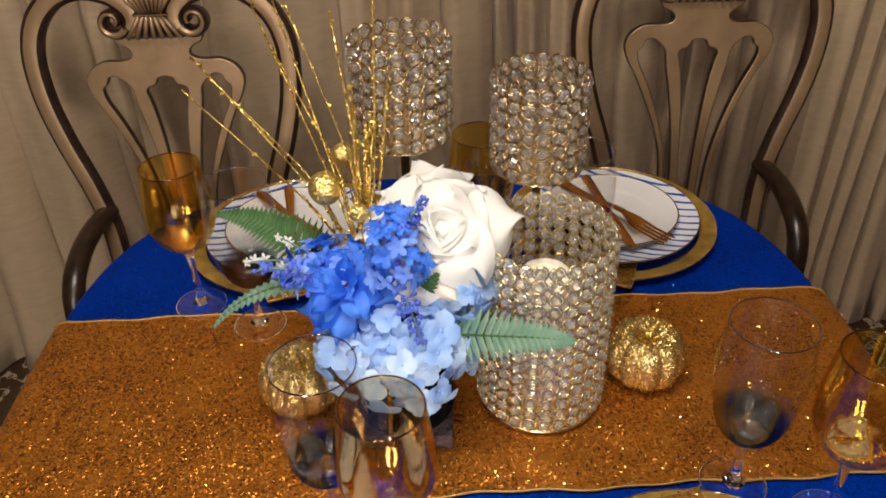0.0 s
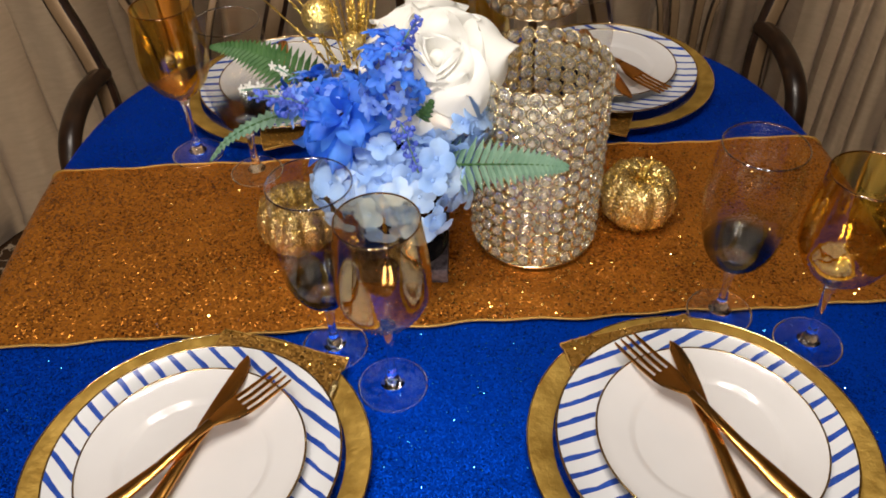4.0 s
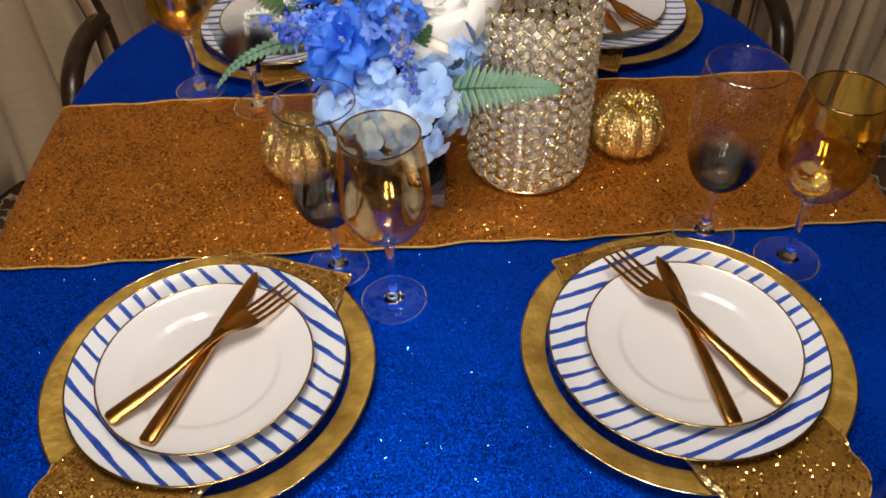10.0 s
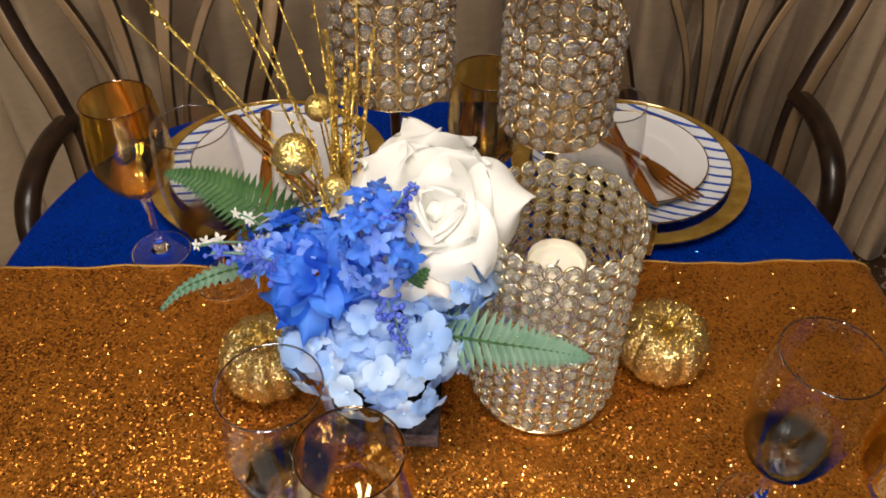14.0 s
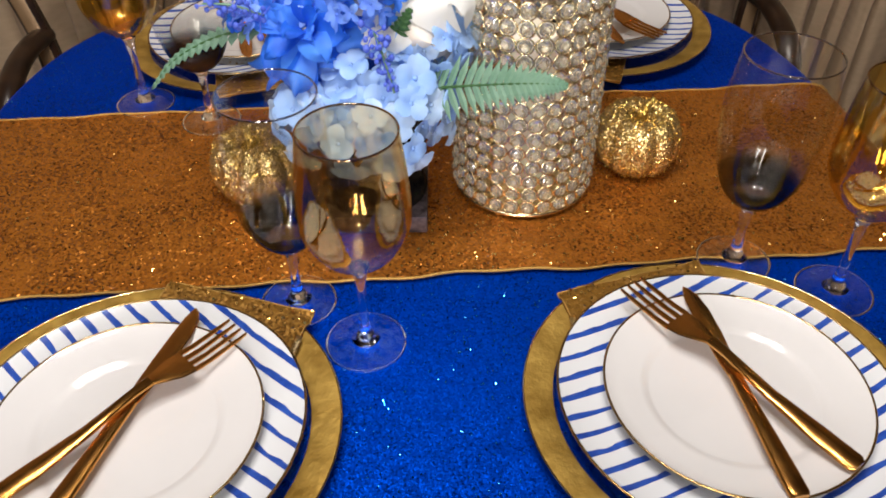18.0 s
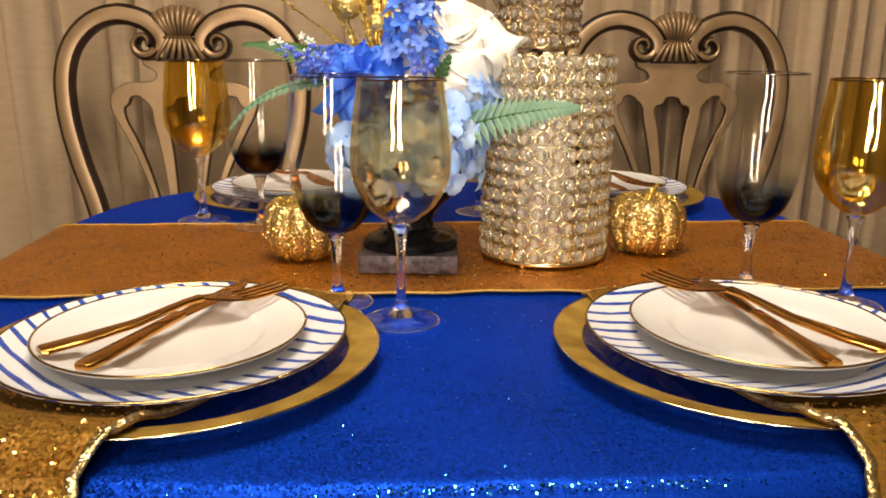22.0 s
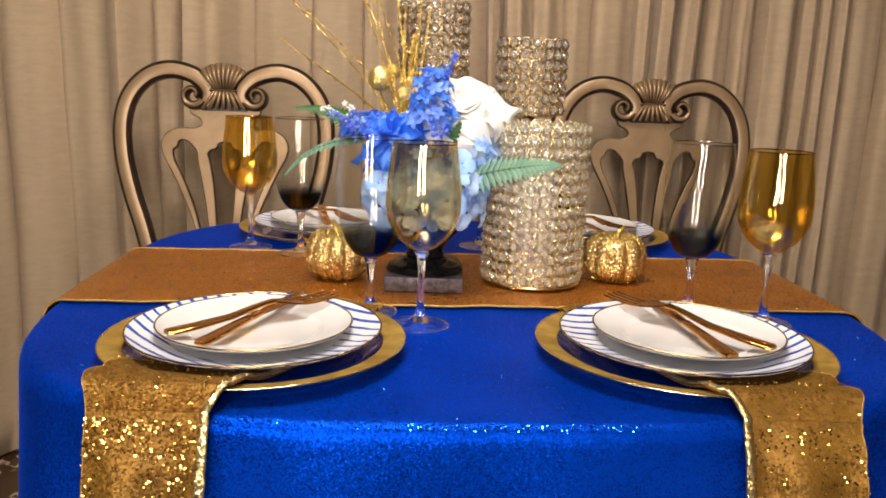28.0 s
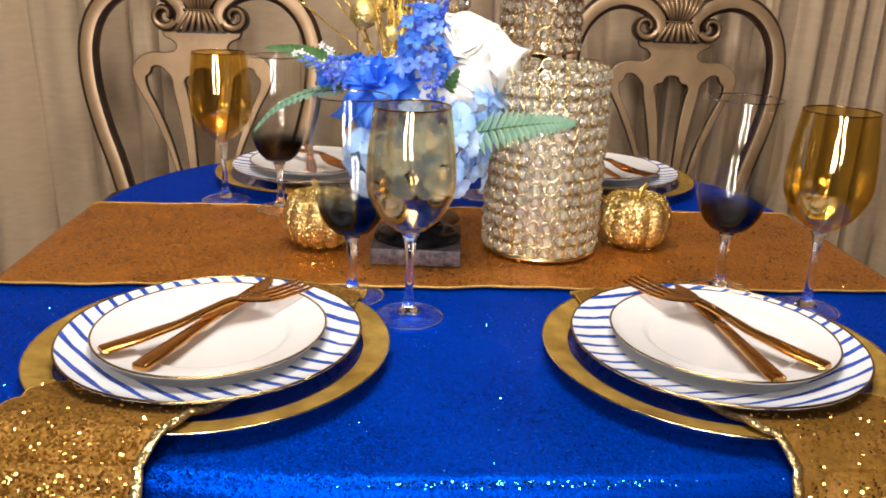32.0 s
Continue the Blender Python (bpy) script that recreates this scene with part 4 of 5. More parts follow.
def pillar_holder():
    t = thing("crystal_candle_holder", "wide crystal bead candle holder in champagne gold wire on the runner", "candle holder", (0.161, 0.815, TH + 0.005), group="crystal candle holders")
    rnd = random.Random(4)
    R = 0.0735
    bead_wall(t, R, 0.0150, 14, 27, 0.0167, 0.0086, bead_mesh(0.0086, 8, CRYSTAL_PALE, GOLD_WIRE), 295, rnd)
    part("base_ring", hoop(R, 0.005, 0.0024), GOLD_WIRE, t)
    part("base_plate", revolve([(0, 0.004), (R - 0.002, 0.004), (R - 0.002, 0.006), (0, 0.006)], 48), GOLD_WIRE, t)
    for k in range(4):
        a = math.radians(-115 + 90 * k)
        part("ball_foot", ball(0.0035, 10, 6, (R * 0.97 * math.cos(a), R * 0.97 * math.sin(a), 0.0022)), GOLD_WIRE, t)
    return t


pillar_holder()
c = thing("pillar_candle", "ivory pillar candle standing inside the crystal holder", "candle", (0.161, 0.815, TH + 0.011))
part("wax", revolve(curve_profile([(0, 0), (0.0275, 0), (0.0275, 0.162), (0.026, 0.167), (0.016, 0.169), (0, 0.166)], 4), 40), WAX, c)
part("wick", tube([(0, 0, 0.165), (0.001, 0, 0.169), (0.002, 0.001, 0.172)], 0.0007, 5), CHAIR_EDGE, c)


def stem_holder(x, y, zc, h, R, rows, count, seed):
    t = thing("crystal_candlestick", "tall candlestick with a crystal bead cup and a dark bronze stem", "candle holder", (x, y, TH + 0.003), group="crystal candle holders")
    z0 = zc - TH - 0.003
    pitch = h / rows
    bead_wall(t, R, z0 + pitch * 0.55, rows, count, pitch, pitch * 0.53, bead_mesh(pitch * 0.53, 8), 299, random.Random(seed))
    part("cup_plate", revolve(curve_profile([(0, z0 - 0.006), (0.012, z0 - 0.006), (R * 0.9, z0 - 0.001), (R, z0 + 0.001), (R * 0.9, z0 + 0.002), (0, z0 + 0.001)], 3), 40), GOLD_WIRE, t)
    part("stem", revolve(curve_profile([(0, 0.013), (0.012, 0.0135), (0.007, 0.03), (0.0055, 0.07), (0.009, z0 * 0.45), (0.0055, z0 * 0.6), (0.0055, z0 - 0.03), (0.010, z0 - 0.012), (0.012, z0 - 0.0062), (0, z0 - 0.006)], 5), 24), BRONZE, t)
    part("base", revolve(curve_profile([(0, 0), (0.050, 0), (0.052, 0.003), (0.049, 0.006), (0.030, 0.010), (0.012, 0.0134), (0, 0.0134)], 4), 48), BRONZE, t, "round dark bronze base")
    return t


stem_holder(0.158, 0.945, 1.000, 0.118, 0.0535, 7, 19, 2)
stem_holder(0.001, 0.93, 1.050, 0.118, 0.0535, 7, 19, 3)


# ---- glitter pumpkins ----
def pumpkin(seed):
    t = thing("glitter_pumpkin", "small gold glitter pumpkin with a curled stem on the runner", "pumpkin", group="gold glitter pumpkins")
    prof = [(0.0, 0.058), (0.006, 0.0575), (0.012, 0.062), (0.024, 0.0685), (0.036, 0.066), (0.0445, 0.055), (0.0475, 0.038), (0.045, 0.020), (0.036, 0.006), (0.022, 0.0005), (0.0, 0.002)]
    rnd = random.Random(seed)
    bm = revolve(curve_profile(prof, 6), 150, lobes=10, depth=0.15)
    for q in bm.verts:
        q.co += q.normal * 0.0009 * rnd.uniform(-1, 1) if q.normal.length else Vector()
    rnd2 = random.Random(seed + 50)
    faces = [(f.calc_center_median(), f.normal.copy()) for f in bm.faces]
    body = part("body", bm, PUMPKIN, t, angle=75)
    flakes = [(p + q * rnd2.uniform(0.0, 0.0012), (q + Vector([rnd2.uniform(-0.9, 0.9) for _ in range(3)]))) for p, q in (rnd2.choice(faces) for _ in range(3000))]
    fl = part("glitter_sheet", discs(flakes, 0.0011, rnd2), GLITTER, body, "coarse gold glitter flakes", smooth=False)
    fl["kind"] = "stuff"
    bend = rnd.uniform(-0.6, 0.6)
    part("stem", tube(smooth_line([(0, 0, 0.052), (0.0, 0, 0.064), (0.003 + 0.003 * bend, 0.001, 0.074), (0.011 + 0.005 * bend, 0.002, 0.083)], 5), lambda s: 0.0060 - 0.0030 * s + (0.004 * (1 - s) ** 4), 8), GLITTER, t, "ribbed gold stem")
    return t


P1 = pumpkin(1)
P1.matrix_basis = pose(0.293, 0.842, TH + 0.005, 0, 0, 15)
copy_thing(P1, pose(-0.130, 0.797, TH + 0.005, 0, 0, 130))

# ---- vase and flowers ----
v = thing("black_vase", "black footed vase on a square pewter plinth", "vase", (0.0, 0.775, TH + 0.005))
part("plinth", box(-0.056, 0.056, -0.055, 0.055, 0, 0.021, 0.0015), PLINTH, v, "square pewter-coloured plinth")
part("foot", revolve(curve_profile([(0, 0.0215), (0.052, 0.0215), (0.054, 0.026), (0.050, 0.031), (0.036, 0.036), (0.027, 0.042), (0, 0.043)], 4), 48), BLACK_GLAZE, v)
part("bowl", revolve(curve_profile([(0, 0.0432), (0.0265, 0.0432), (0.026, 0.052), (0.034, 0.066), (0.056, 0.088), (0.070, 0.108), (0.073, 0.120), (0.069, 0.120), (0.064, 0.107), (0, 0.085)], 5), 48), BLACK_GLAZE, v)


def petal(length, width, cup, curl, ruffle=0.0, seed=0, nu=9, nv=8, neck=0.28, tip=0.0, fold=0.0):
    """A rounded petal from the origin along +x; +z is its inner side; a negative curl bends its end outwards."""
    rnd = random.Random(seed)
    ph, lop = rnd.uniform(0, 6), rnd.uniform(-0.12, 0.12)
    bm = bmesh.new()
    grid = []
    for i in range(nu + 1):
        s = 1 - (1 - i / nu) ** 1.5
        w = (neck + (1 - neck) * math.sin(math.pi / 2 * s / 0.6)) if s < 0.6 else math.sqrt(max(0.0, 1 - ((s - 0.6) / 0.4) ** 2.4))
        w = max(w, 0.06) * width
        row = []
        for j in range(nv + 1):
            k = 2 * j / nv - 1
            y = w * 0.5 * k + lop * width * s
            x = length * s * (1 - 0.05 * abs(k) ** 3) + tip * length * s ** 4 * max(0.0, 1 - 1.6 * abs(k - 6 * lop))
            z = cup * width * 0.45 * (w / width * k) ** 2 + length * (0.30 * curl * s ** 2.2 + 0.10 * math.sin(math.pi * s))
            z += ruffle * width * s * s * math.sin(k * 3.1 + ph) * 0.4
            z -= fold * width * s ** 3 * k ** 4 * 0.3
            row.append(bm.verts.new((x, y, z)))
        grid.append(row)
    for a, b in zip(grid, grid[1:]):
        for j in range(nv):
            bm.faces.new((a[j], b[j], b[j + 1], a[j + 1]))
    return bm


def rose():
    t = thing("white_rose", "large open ivory silk rose with faint blush petal edges", "rose", group="flower centrepiece")
    t.matrix_basis = aim((0.040, 0.806, 0.990), (0.26, -0.66, 0.72), 0.5) @ Matrix.Scale(0.93, 4)
    rnd = random.Random(23)
    # count, length, width, lean from the axis, cup, curl, height
    layers = [(5, 0.086, 0.092, 92, 0.10, -0.55, 0.000), (5, 0.076, 0.088, 70, 0.18, -0.75, 0.006), (4, 0.064, 0.078, 50, 0.40, -0.70, 0.011), (3, 0.052, 0.064, 32, 0.75, -0.55, 0.014), (3, 0.044, 0.048, 16, 1.2, -0.3, 0.016)]
    for n, (cnt, ln, wd, lean, cup, curl, h) in enumerate(layers):
        for k in range(cnt):
            a = 2 * math.pi * (k + 0.43 * n + rnd.uniform(-0.14, 0.14)) / cnt
            m = Matrix.Rotation(a, 4, "Z") @ Matrix.Translation((0.004, 0, h)) @ Matrix.Rotation(-radians(90 - lean + rnd.uniform(-9, 9)), 4, "Y") @ Matrix.Rotation(radians(rnd.uniform(8, 16)), 4, "X")
            part("petal", petal(ln * rnd.uniform(0.90, 1.10), wd * rnd.uniform(0.92, 1.12), cup, curl, 0.30, rnd.random(), 14, 12, 0.34, rnd.uniform(0.06, 0.20), rnd.uniform(0.3, 0.9)), BLUSH if (n, k) in ((1, 3), (2, 1)) else ROSE, t, m=m, angle=89)
    part("bud", revolve(curve_profile([(0, 0.008), (0.010, 0.012), (0.0125, 0.026), (0.009, 0.043), (0.003, 0.049), (0, 0.0495)], 4), 24, lobes=5, depth=0.16), ROSE, t)


rose()


def big_blue():
    t = thing("blue_silk_flower", "royal blue silk flower with layered petals", "flower", group="flower centrepiece")
    t.matrix_basis = aim((-0.050, 0.750, 0.968), (-0.12, -0.66, 0.74), 0.0)
    rnd = random.Random(5)
    for n, (cnt, ln, wd, lean, cup, curl) in enumerate([(7, 0.054, 0.042, 102, 0.10, -0.5), (7, 0.048, 0.037, 84, 0.12, -0.4), (6, 0.040, 0.030, 62, 0.2, -0.2), (5, 0.028, 0.020, 38, 0.4, 0.0)]):
        for k in range(cnt):
            a = 2 * math.pi * (k + 0.45 * n + rnd.uniform(-0.22, 0.22)) / cnt
            m = Matrix.Rotation(a, 4, "Z") @ Matrix.Translation((0.003, 0, 0.003 * n)) @ Matrix.Rotation(-radians(90 - lean + rnd.uniform(-14, 14)), 4, "Y") @ Matrix.Rotation(radians(rnd.uniform(-18, 18)), 4, "X")
            part("petal", petal(ln * rnd.uniform(0.82, 1.15), wd * rnd.uniform(0.8, 1.15), cup, curl, 0.45, rnd.random(), 9, 8, 0.30, rnd.uniform(0.05, 0.25), 0.2), BRIGHT if (k + n) % 2 == 0 or n == 0 else DEEP, t, m=m, angle=89)


big_blue()


def floret_mesh(name, size, m, cupped=0.35, n=4, seed=1, wide=0.98, tip=0.0):
    bm = bmesh.new()
    for k in range(n):
        p = petal(size, size * wide, cupped, -0.2, 0.10, seed + k, 6, 4, 0.35, tip)
        me = bpy.data.meshes.new("tmp")
        p.to_mesh(me)
        p.free()
        c = len(bm.verts)
        bm.from_mesh(me)
        bpy.data.meshes.remove(me)
        bm.verts.ensure_lookup_table()
        bmesh.ops.transform(bm, verts=bm.verts[c:], matrix=Matrix.Rotation(2 * math.pi * k / n, 4, "Z") @ Matrix.Rotation(-0.18, 4, "Y"))
    ball(size * 0.12, 6, 4, (0, 0, size * 0.05), bm=bm)
    return mesh_of(name, bm, m, angle=85)


def cluster(name, label, at, look_to, radii, count, meshes, seed, spread=2.2, jitter=0.0):
    """Florets over the outer side of an uneven head."""
    t = thing(name, label, "flower", at, group="flower centrepiece")
    rnd = random.Random(seed)
    ax = Vector(look_to).normalized()
    k, made = 0, 0
    while made < count:
        k += 1
        z = 1 - 2 * (k + 0.5) / (count * 1.9)
        if z < -1:
            break
        a = k * 2.39996
        d = Vector((math.sqrt(max(0, 1 - z * z)) * math.cos(a), math.sqrt(max(0, 1 - z * z)) * math.sin(a), z))
        if d.dot(ax) < math.cos(spread):
            continue
        made += 1
        r = 1 + rnd.uniform(-0.16, 0.16 + jitter)
        p = Vector((d.x * radii[0], d.y * radii[1], d.z * radii[2])) * r
        d2 = (d + Vector([rnd.uniform(-0.35 - jitter, 0.35 + jitter) for _ in range(3)])).normalized()
        part("floret", rnd.choice(meshes), None, t, m=aim(p, d2, rnd.uniform(0, 6)) @ Matrix.Scale(rnd.uniform(0.8, 1.2), 4))
    return t


F_SKY = [floret_mesh("floret", 0.0185, SKY, 0.20, 4, s) for s in (1, 2)] + [floret_mesh("floret", 0.0180, PALE, 0.25, 4, 5)]
F_LILAC = [floret_mesh("floret", 0.0120, m, 0.3, n, 8, 0.62, 0.25) for m, n in ((MIDB, 4), (BRIGHT, 5), (MIDB, 5))]
F_WHITE = [floret_mesh("floret", 0.0058, WHITEBUD, 0.3, 5, 12, 0.5, 0.2)]
F_DEEP = [floret_mesh("floret", 0.013, DEEP, 0.4, 5, 6)]
cluster("pale_blue_hydrangea", "pale blue silk hydrangea head in the vase", (0.008, 0.750, 0.890), (0.0, -0.8, 0.1), (0.068, 0.068, 0.062), 66, F_SKY, 31, 2.0)
cluster("pale_blue_hydrangea", "pale blue silk hydrangea head beside the rose", (0.060, 0.775, 0.945), (0.5, -0.7, 0.3), (0.036, 0.04, 0.040), 20, F_SKY, 32, 2.0)
cluster("pale_blue_hydrangea", "small pale blue silk hydrangea head low in the vase", (-0.050, 0.738, 0.888), (-0.3, -0.8, 0.1), (0.034, 0.034, 0.036), 18, F_SKY, 36, 2.0)
cluster("blue_hydrangea", "periwinkle blue silk hydrangea head", (0.003, 0.746, 0.992), (0.0, -0.6, 0.6), (0.024, 0.027, 0.060), 60, F_LILAC, 33, 2.6, 0.25)
cluster("blue_hydrangea", "periwinkle blue silk hydrangea head at the vase's side", (-0.072, 0.775, 0.972), (-0.5, -0.2, 0.7), (0.038, 0.026, 0.022), 42, F_LILAC + F_DEEP, 34, 2.2, 0.25)


def bud_spray(label, base, tip, n, width, m, seed, category="lilac sprig", name="lilac_sprig", size=0.0030):
    t = thing(name, label, category, group="flower centrepiece")
    rnd = random.Random(seed)
    b, e = Vector(base), Vector(tip)
    part("stalk", tube(smooth_line([b, b.lerp(e, 0.5) + Vector((0, 0, 0.004)), e], 6), 0.0011, 6), FERN, t)
    for k in range(n):
        s = (k + 0.5) / n
        off = Vector((rnd.uniform(-1, 1), rnd.uniform(-1, 1), rnd.uniform(-1, 1))) * width * (1 - 0.75 * s)
        p = b.lerp(e, s) + off
        bm = tube([b.lerp(e, max(0, s - 0.08)), p], 0.0006, 5)
        if name == "white_bud_sprig":
            part("twig", bm, FERN, t)
            part("floret", rnd.choice(F_WHITE), None, t, m=aim(p, (rnd.uniform(-0.6, 0.6), -1, rnd.uniform(0.1, 0.9)), rnd.uniform(0, 6)) @ Matrix.Scale(rnd.uniform(0.8, 1.2), 4))
            continue
        ball(size * rnd.uniform(0.75, 1.15) * (1 - 0.35 * s), 8, 6, p, 1.15, bm)
        part("bud", bm, m, t)


bud_spray("violet-blue lilac sprig standing over the flowers", (0.002, 0.735, 1.025), (0.036, 0.732, 1.086), 44, 0.013, VIOLET, 3)
bud_spray("violet-blue lilac sprig hanging over the pale flowers", (0.014, 0.703, 0.990), (0.030, 0.690, 0.938), 36, 0.012, VIOLET, 4)
bud_spray("violet-blue lilac sprig at the side of the vase", (-0.085, 0.745, 0.985), (-0.135, 0.738, 0.999), 50, 0.018, VIOLET, 5)
bud_spray("small white bud sprig beside the fern", (-0.10, 0.765, 0.985), (-0.146, 0.738, 1.006), 7, 0.013, WHITEBUD, 6, "bud sprig", "white_bud_sprig", 0.0042)
bud_spray("small white bud sprig behind the blue flowers", (-0.09, 0.775, 0.985), (-0.122, 0.775, 1.013), 6, 0.012, WHITEBUD, 7, "bud sprig", "white_bud_sprig", 0.0042)


def fern(label, line, width, m, normal, n=17):
    """A frond: a midrib with a row of pointed leaflets on either side."""
    t = thing("fern_leaf", label, "fern leaf", group="flower centrepiece")
    pts = smooth_line(line, 10)
    part("midrib", tube(pts, lambda s: 0.0017 * (1 - 0.7 * s), 6), FERN_DARK, t)
    nrm = Vector(normal).normalized()
    for sd in (-1, 1):
        for k in range(n):
            s = 0.04 + 0.94 * k / n
            f = s * (len(pts) - 1)
            i = int(f)
            p = pts[i].lerp(pts[min(i + 1, len(pts) - 1)], f - i)
            d = (pts[min(i + 1, len(pts) - 1)] - pts[max(i - 1, 0)]).normalized()
            out = d.cross(nrm).normalized() * sd
            w = width * min(1.0, (s + 0.14) / 0.30) * max(0.0, 1 - s) ** 0.95 + 0.0015
            half = 0.64 * (pts[-1] - pts[0]).length / n
            bm = bmesh.new()
            tipp = p + out * w + d * w * 0.42 - nrm * w * 0.14
            mid = p.lerp(tipp, 0.5) + nrm * w * 0.05
            a0, a1 = bm.verts.new(p - d * half * 0.75), bm.verts.new(p + d * half * 0.75)
            m0, m1 = bm.verts.new(mid - d * half * 0.95), bm.verts.new(mid + d * half * 0.85)
            c0, c1 = bm.verts.new(p + nrm * 0.0012), bm.verts.new(mid + nrm * 0.0016)
            tp = bm.verts.new(tipp)
            for q in ((a0, m0, c1, c0), (c0, c1, m1, a1), (m0, tp, c1), (c1, tp, m1)):
                bm.faces.new(q)
            part("leaflet", bm, m, t, smooth=False)


fern("sage green silk fern leaf in front of the crystal holder", [(0.045, 0.735, 0.915), (0.10, 0.712, 0.932), (0.150, 0.697, 0.942), (0.180, 0.689, 0.944)], 0.036, FERN, (0.15, -0.75, 0.62), 22)
fern("dark green silk fern leaf reaching over the plate", [(-0.07, 0.79, 0.97), (-0.12, 0.812, 0.992), (-0.165, 0.828, 1.003), (-0.203, 0.838, 1.002)], 0.040, FERN_DARK, (-0.1, -0.35, 0.93), 25)
fern("narrow green silk fern leaf hanging down beside the vase", [(-0.09, 0.765, 0.965), (-0.135, 0.757, 0.958), (-0.175, 0.753, 0.938), (-0.203, 0.752, 0.908)], 0.013, FERN, (-0.2, -0.6, 0.75), 16)
fern("dark green silk leaf under the rose", [(0.02, 0.75, 0.95), (0.035, 0.738, 0.975), (0.045, 0.735, 0.995)], 0.014, FERN_DARK, (0.2, -0.8, 0.5), 8)


def glitter_spray(line, seed, thick=0.0016):
    t = thing("gold_glitter_spray", "thin gold glitter twig rising from the flowers", "decorative twig", group="gold glitter sprays")
    rnd = random.Random(seed)
    pts = smooth_line(line, 9)
    part("twig", tube(pts, lambda s: thick * (1 - 0.45 * s), 5), GLITTER, t)
    for k in range(int(len(pts) * 1.6)):
        i = rnd.randrange(2, len(pts))
        p = pts[i] + Vector([rnd.uniform(-1, 1) for _ in range(3)]) * 0.0018
        s = rnd.uniform(0.0011, 0.0024)
        bm = bmesh.new()
        bmesh.ops.create_cone(bm, cap_ends=True, segments=6, radius1=s, radius2=s, depth=0.0005)
        bmesh.ops.transform(bm, verts=bm.verts, matrix=Matrix.Translation(p) @ Euler([rnd.uniform(0, 6) for _ in range(3)]).to_matrix().to_4x4())
        part("sequin", bm, GLITTER, t, smooth=False)


B = (-0.035, 0.79, 0.95)
for k, (mid, tip) in enumerate((
    ((-0.12, 0.85, 1.03), (-0.246, 0.93, 1.108)),
    ((-0.10, 0.83, 1.05), (-0.215, 0.895, 1.160)),
    ((-0.095, 0.825, 1.06), (-0.19, 0.87, 1.145)),
    ((-0.072, 0.81, 1.08), (-0.125, 0.83, 1.235)),
    ((-0.066, 0.81, 1.09), (-0.108, 0.84, 1.240)),
    ((-0.062, 0.815, 1.08), (-0.115, 0.83, 1.20)),
    ((-0.050, 0.83, 1.08), (-0.105, 0.88, 1.220)),
    ((-0.040, 0.83, 1.07), (-0.06, 0.87, 1.215)),
    ((-0.022, 0.835, 1.07), (-0.014, 0.86, 1.255)),
)):
    glitter_spray([B, Vector(B).lerp(Vector(mid), 0.5) + Vector((0, 0, 0.008)), mid, tip], 40 + k)

rnd = random.Random(52)
for k in range(9):
    # a dense bunch of thicker strands
    x, y = -0.036 + 0.0045 * (k % 5 - 2) + rnd.uniform(-0.002, 0.002), 0.832 + rnd.uniform(-0.008, 0.012)
    tip = (x + 0.004 * (k % 5 - 1.2) + rnd.uniform(-0.004, 0.012), y + rnd.uniform(0.0, 0.02), rnd.uniform(1.085, 1.155))
    glitter_spray([(-0.036, 0.80, 0.95), (x, y, 1.0), (0.6 * x + 0.4 * tip[0], y, 1.05), tip], 70 + k, 0.0025)


def glitter_ball(at, r):
    b0 = thing("gold_glitter_ball", "small round gold glitter pick in the flowers", "ornament", at, group="gold glitter balls")
    part("ball", ball(r, 24, 16), BALL_GLITTER, b0)
    part("pick", tube([(0, 0, -r * 0.9), (0.004, -0.008, -0.03), (0.012, -0.018, -0.075)], 0.0009, 5), GLITTER, b0)


for at, r in (((-0.054, 0.795, 0.980), 0.0115), ((-0.073, 0.811, 1.049), 0.018), ((-0.060, 0.865, 1.060), 0.0125), ((-0.038, 0.794, 1.029), 0.010)):
    glitter_ball(at, r)

# ---- chairs ----
def plate_curve(loops, depth, bevel, name):
    """A flat pierced board from closed outlines in x and z, facing -y; edges get the second material."""
    cu = bpy.data.curves.new(name, "CURVE")
    cu.dimensions, cu.fill_mode, cu.extrude, cu.bevel_depth, cu.bevel_resolution = "2D", "BOTH", depth / 2, bevel, 1
    for loop in loops:
        sp = cu.splines.new("POLY")
        sp.points.add(len(loop) - 1)
        for p, q in zip(sp.points, loop):
            p.co = (q[0], q[1], 0, 1)
        sp.use_cyclic_u = True
    ob = new(name, cu)
    me = bpy.data.meshes.new_from_object(ob.evaluated_get(bpy.context.evaluated_depsgraph_get()))
    bpy.data.objects.remove(ob)
    bpy.data.curves.remove(cu)
    me.materials.clear()
    me.materials.append(CHAIR_FACE)
    me.materials.append(CHAIR_EDGE)
    for p in me.polygons:
        p.material_index = 0 if abs(p.normal.z) > 0.9 else 1
    me.transform(Matrix.Rotation(radians(90), 4, "X"))
    return me


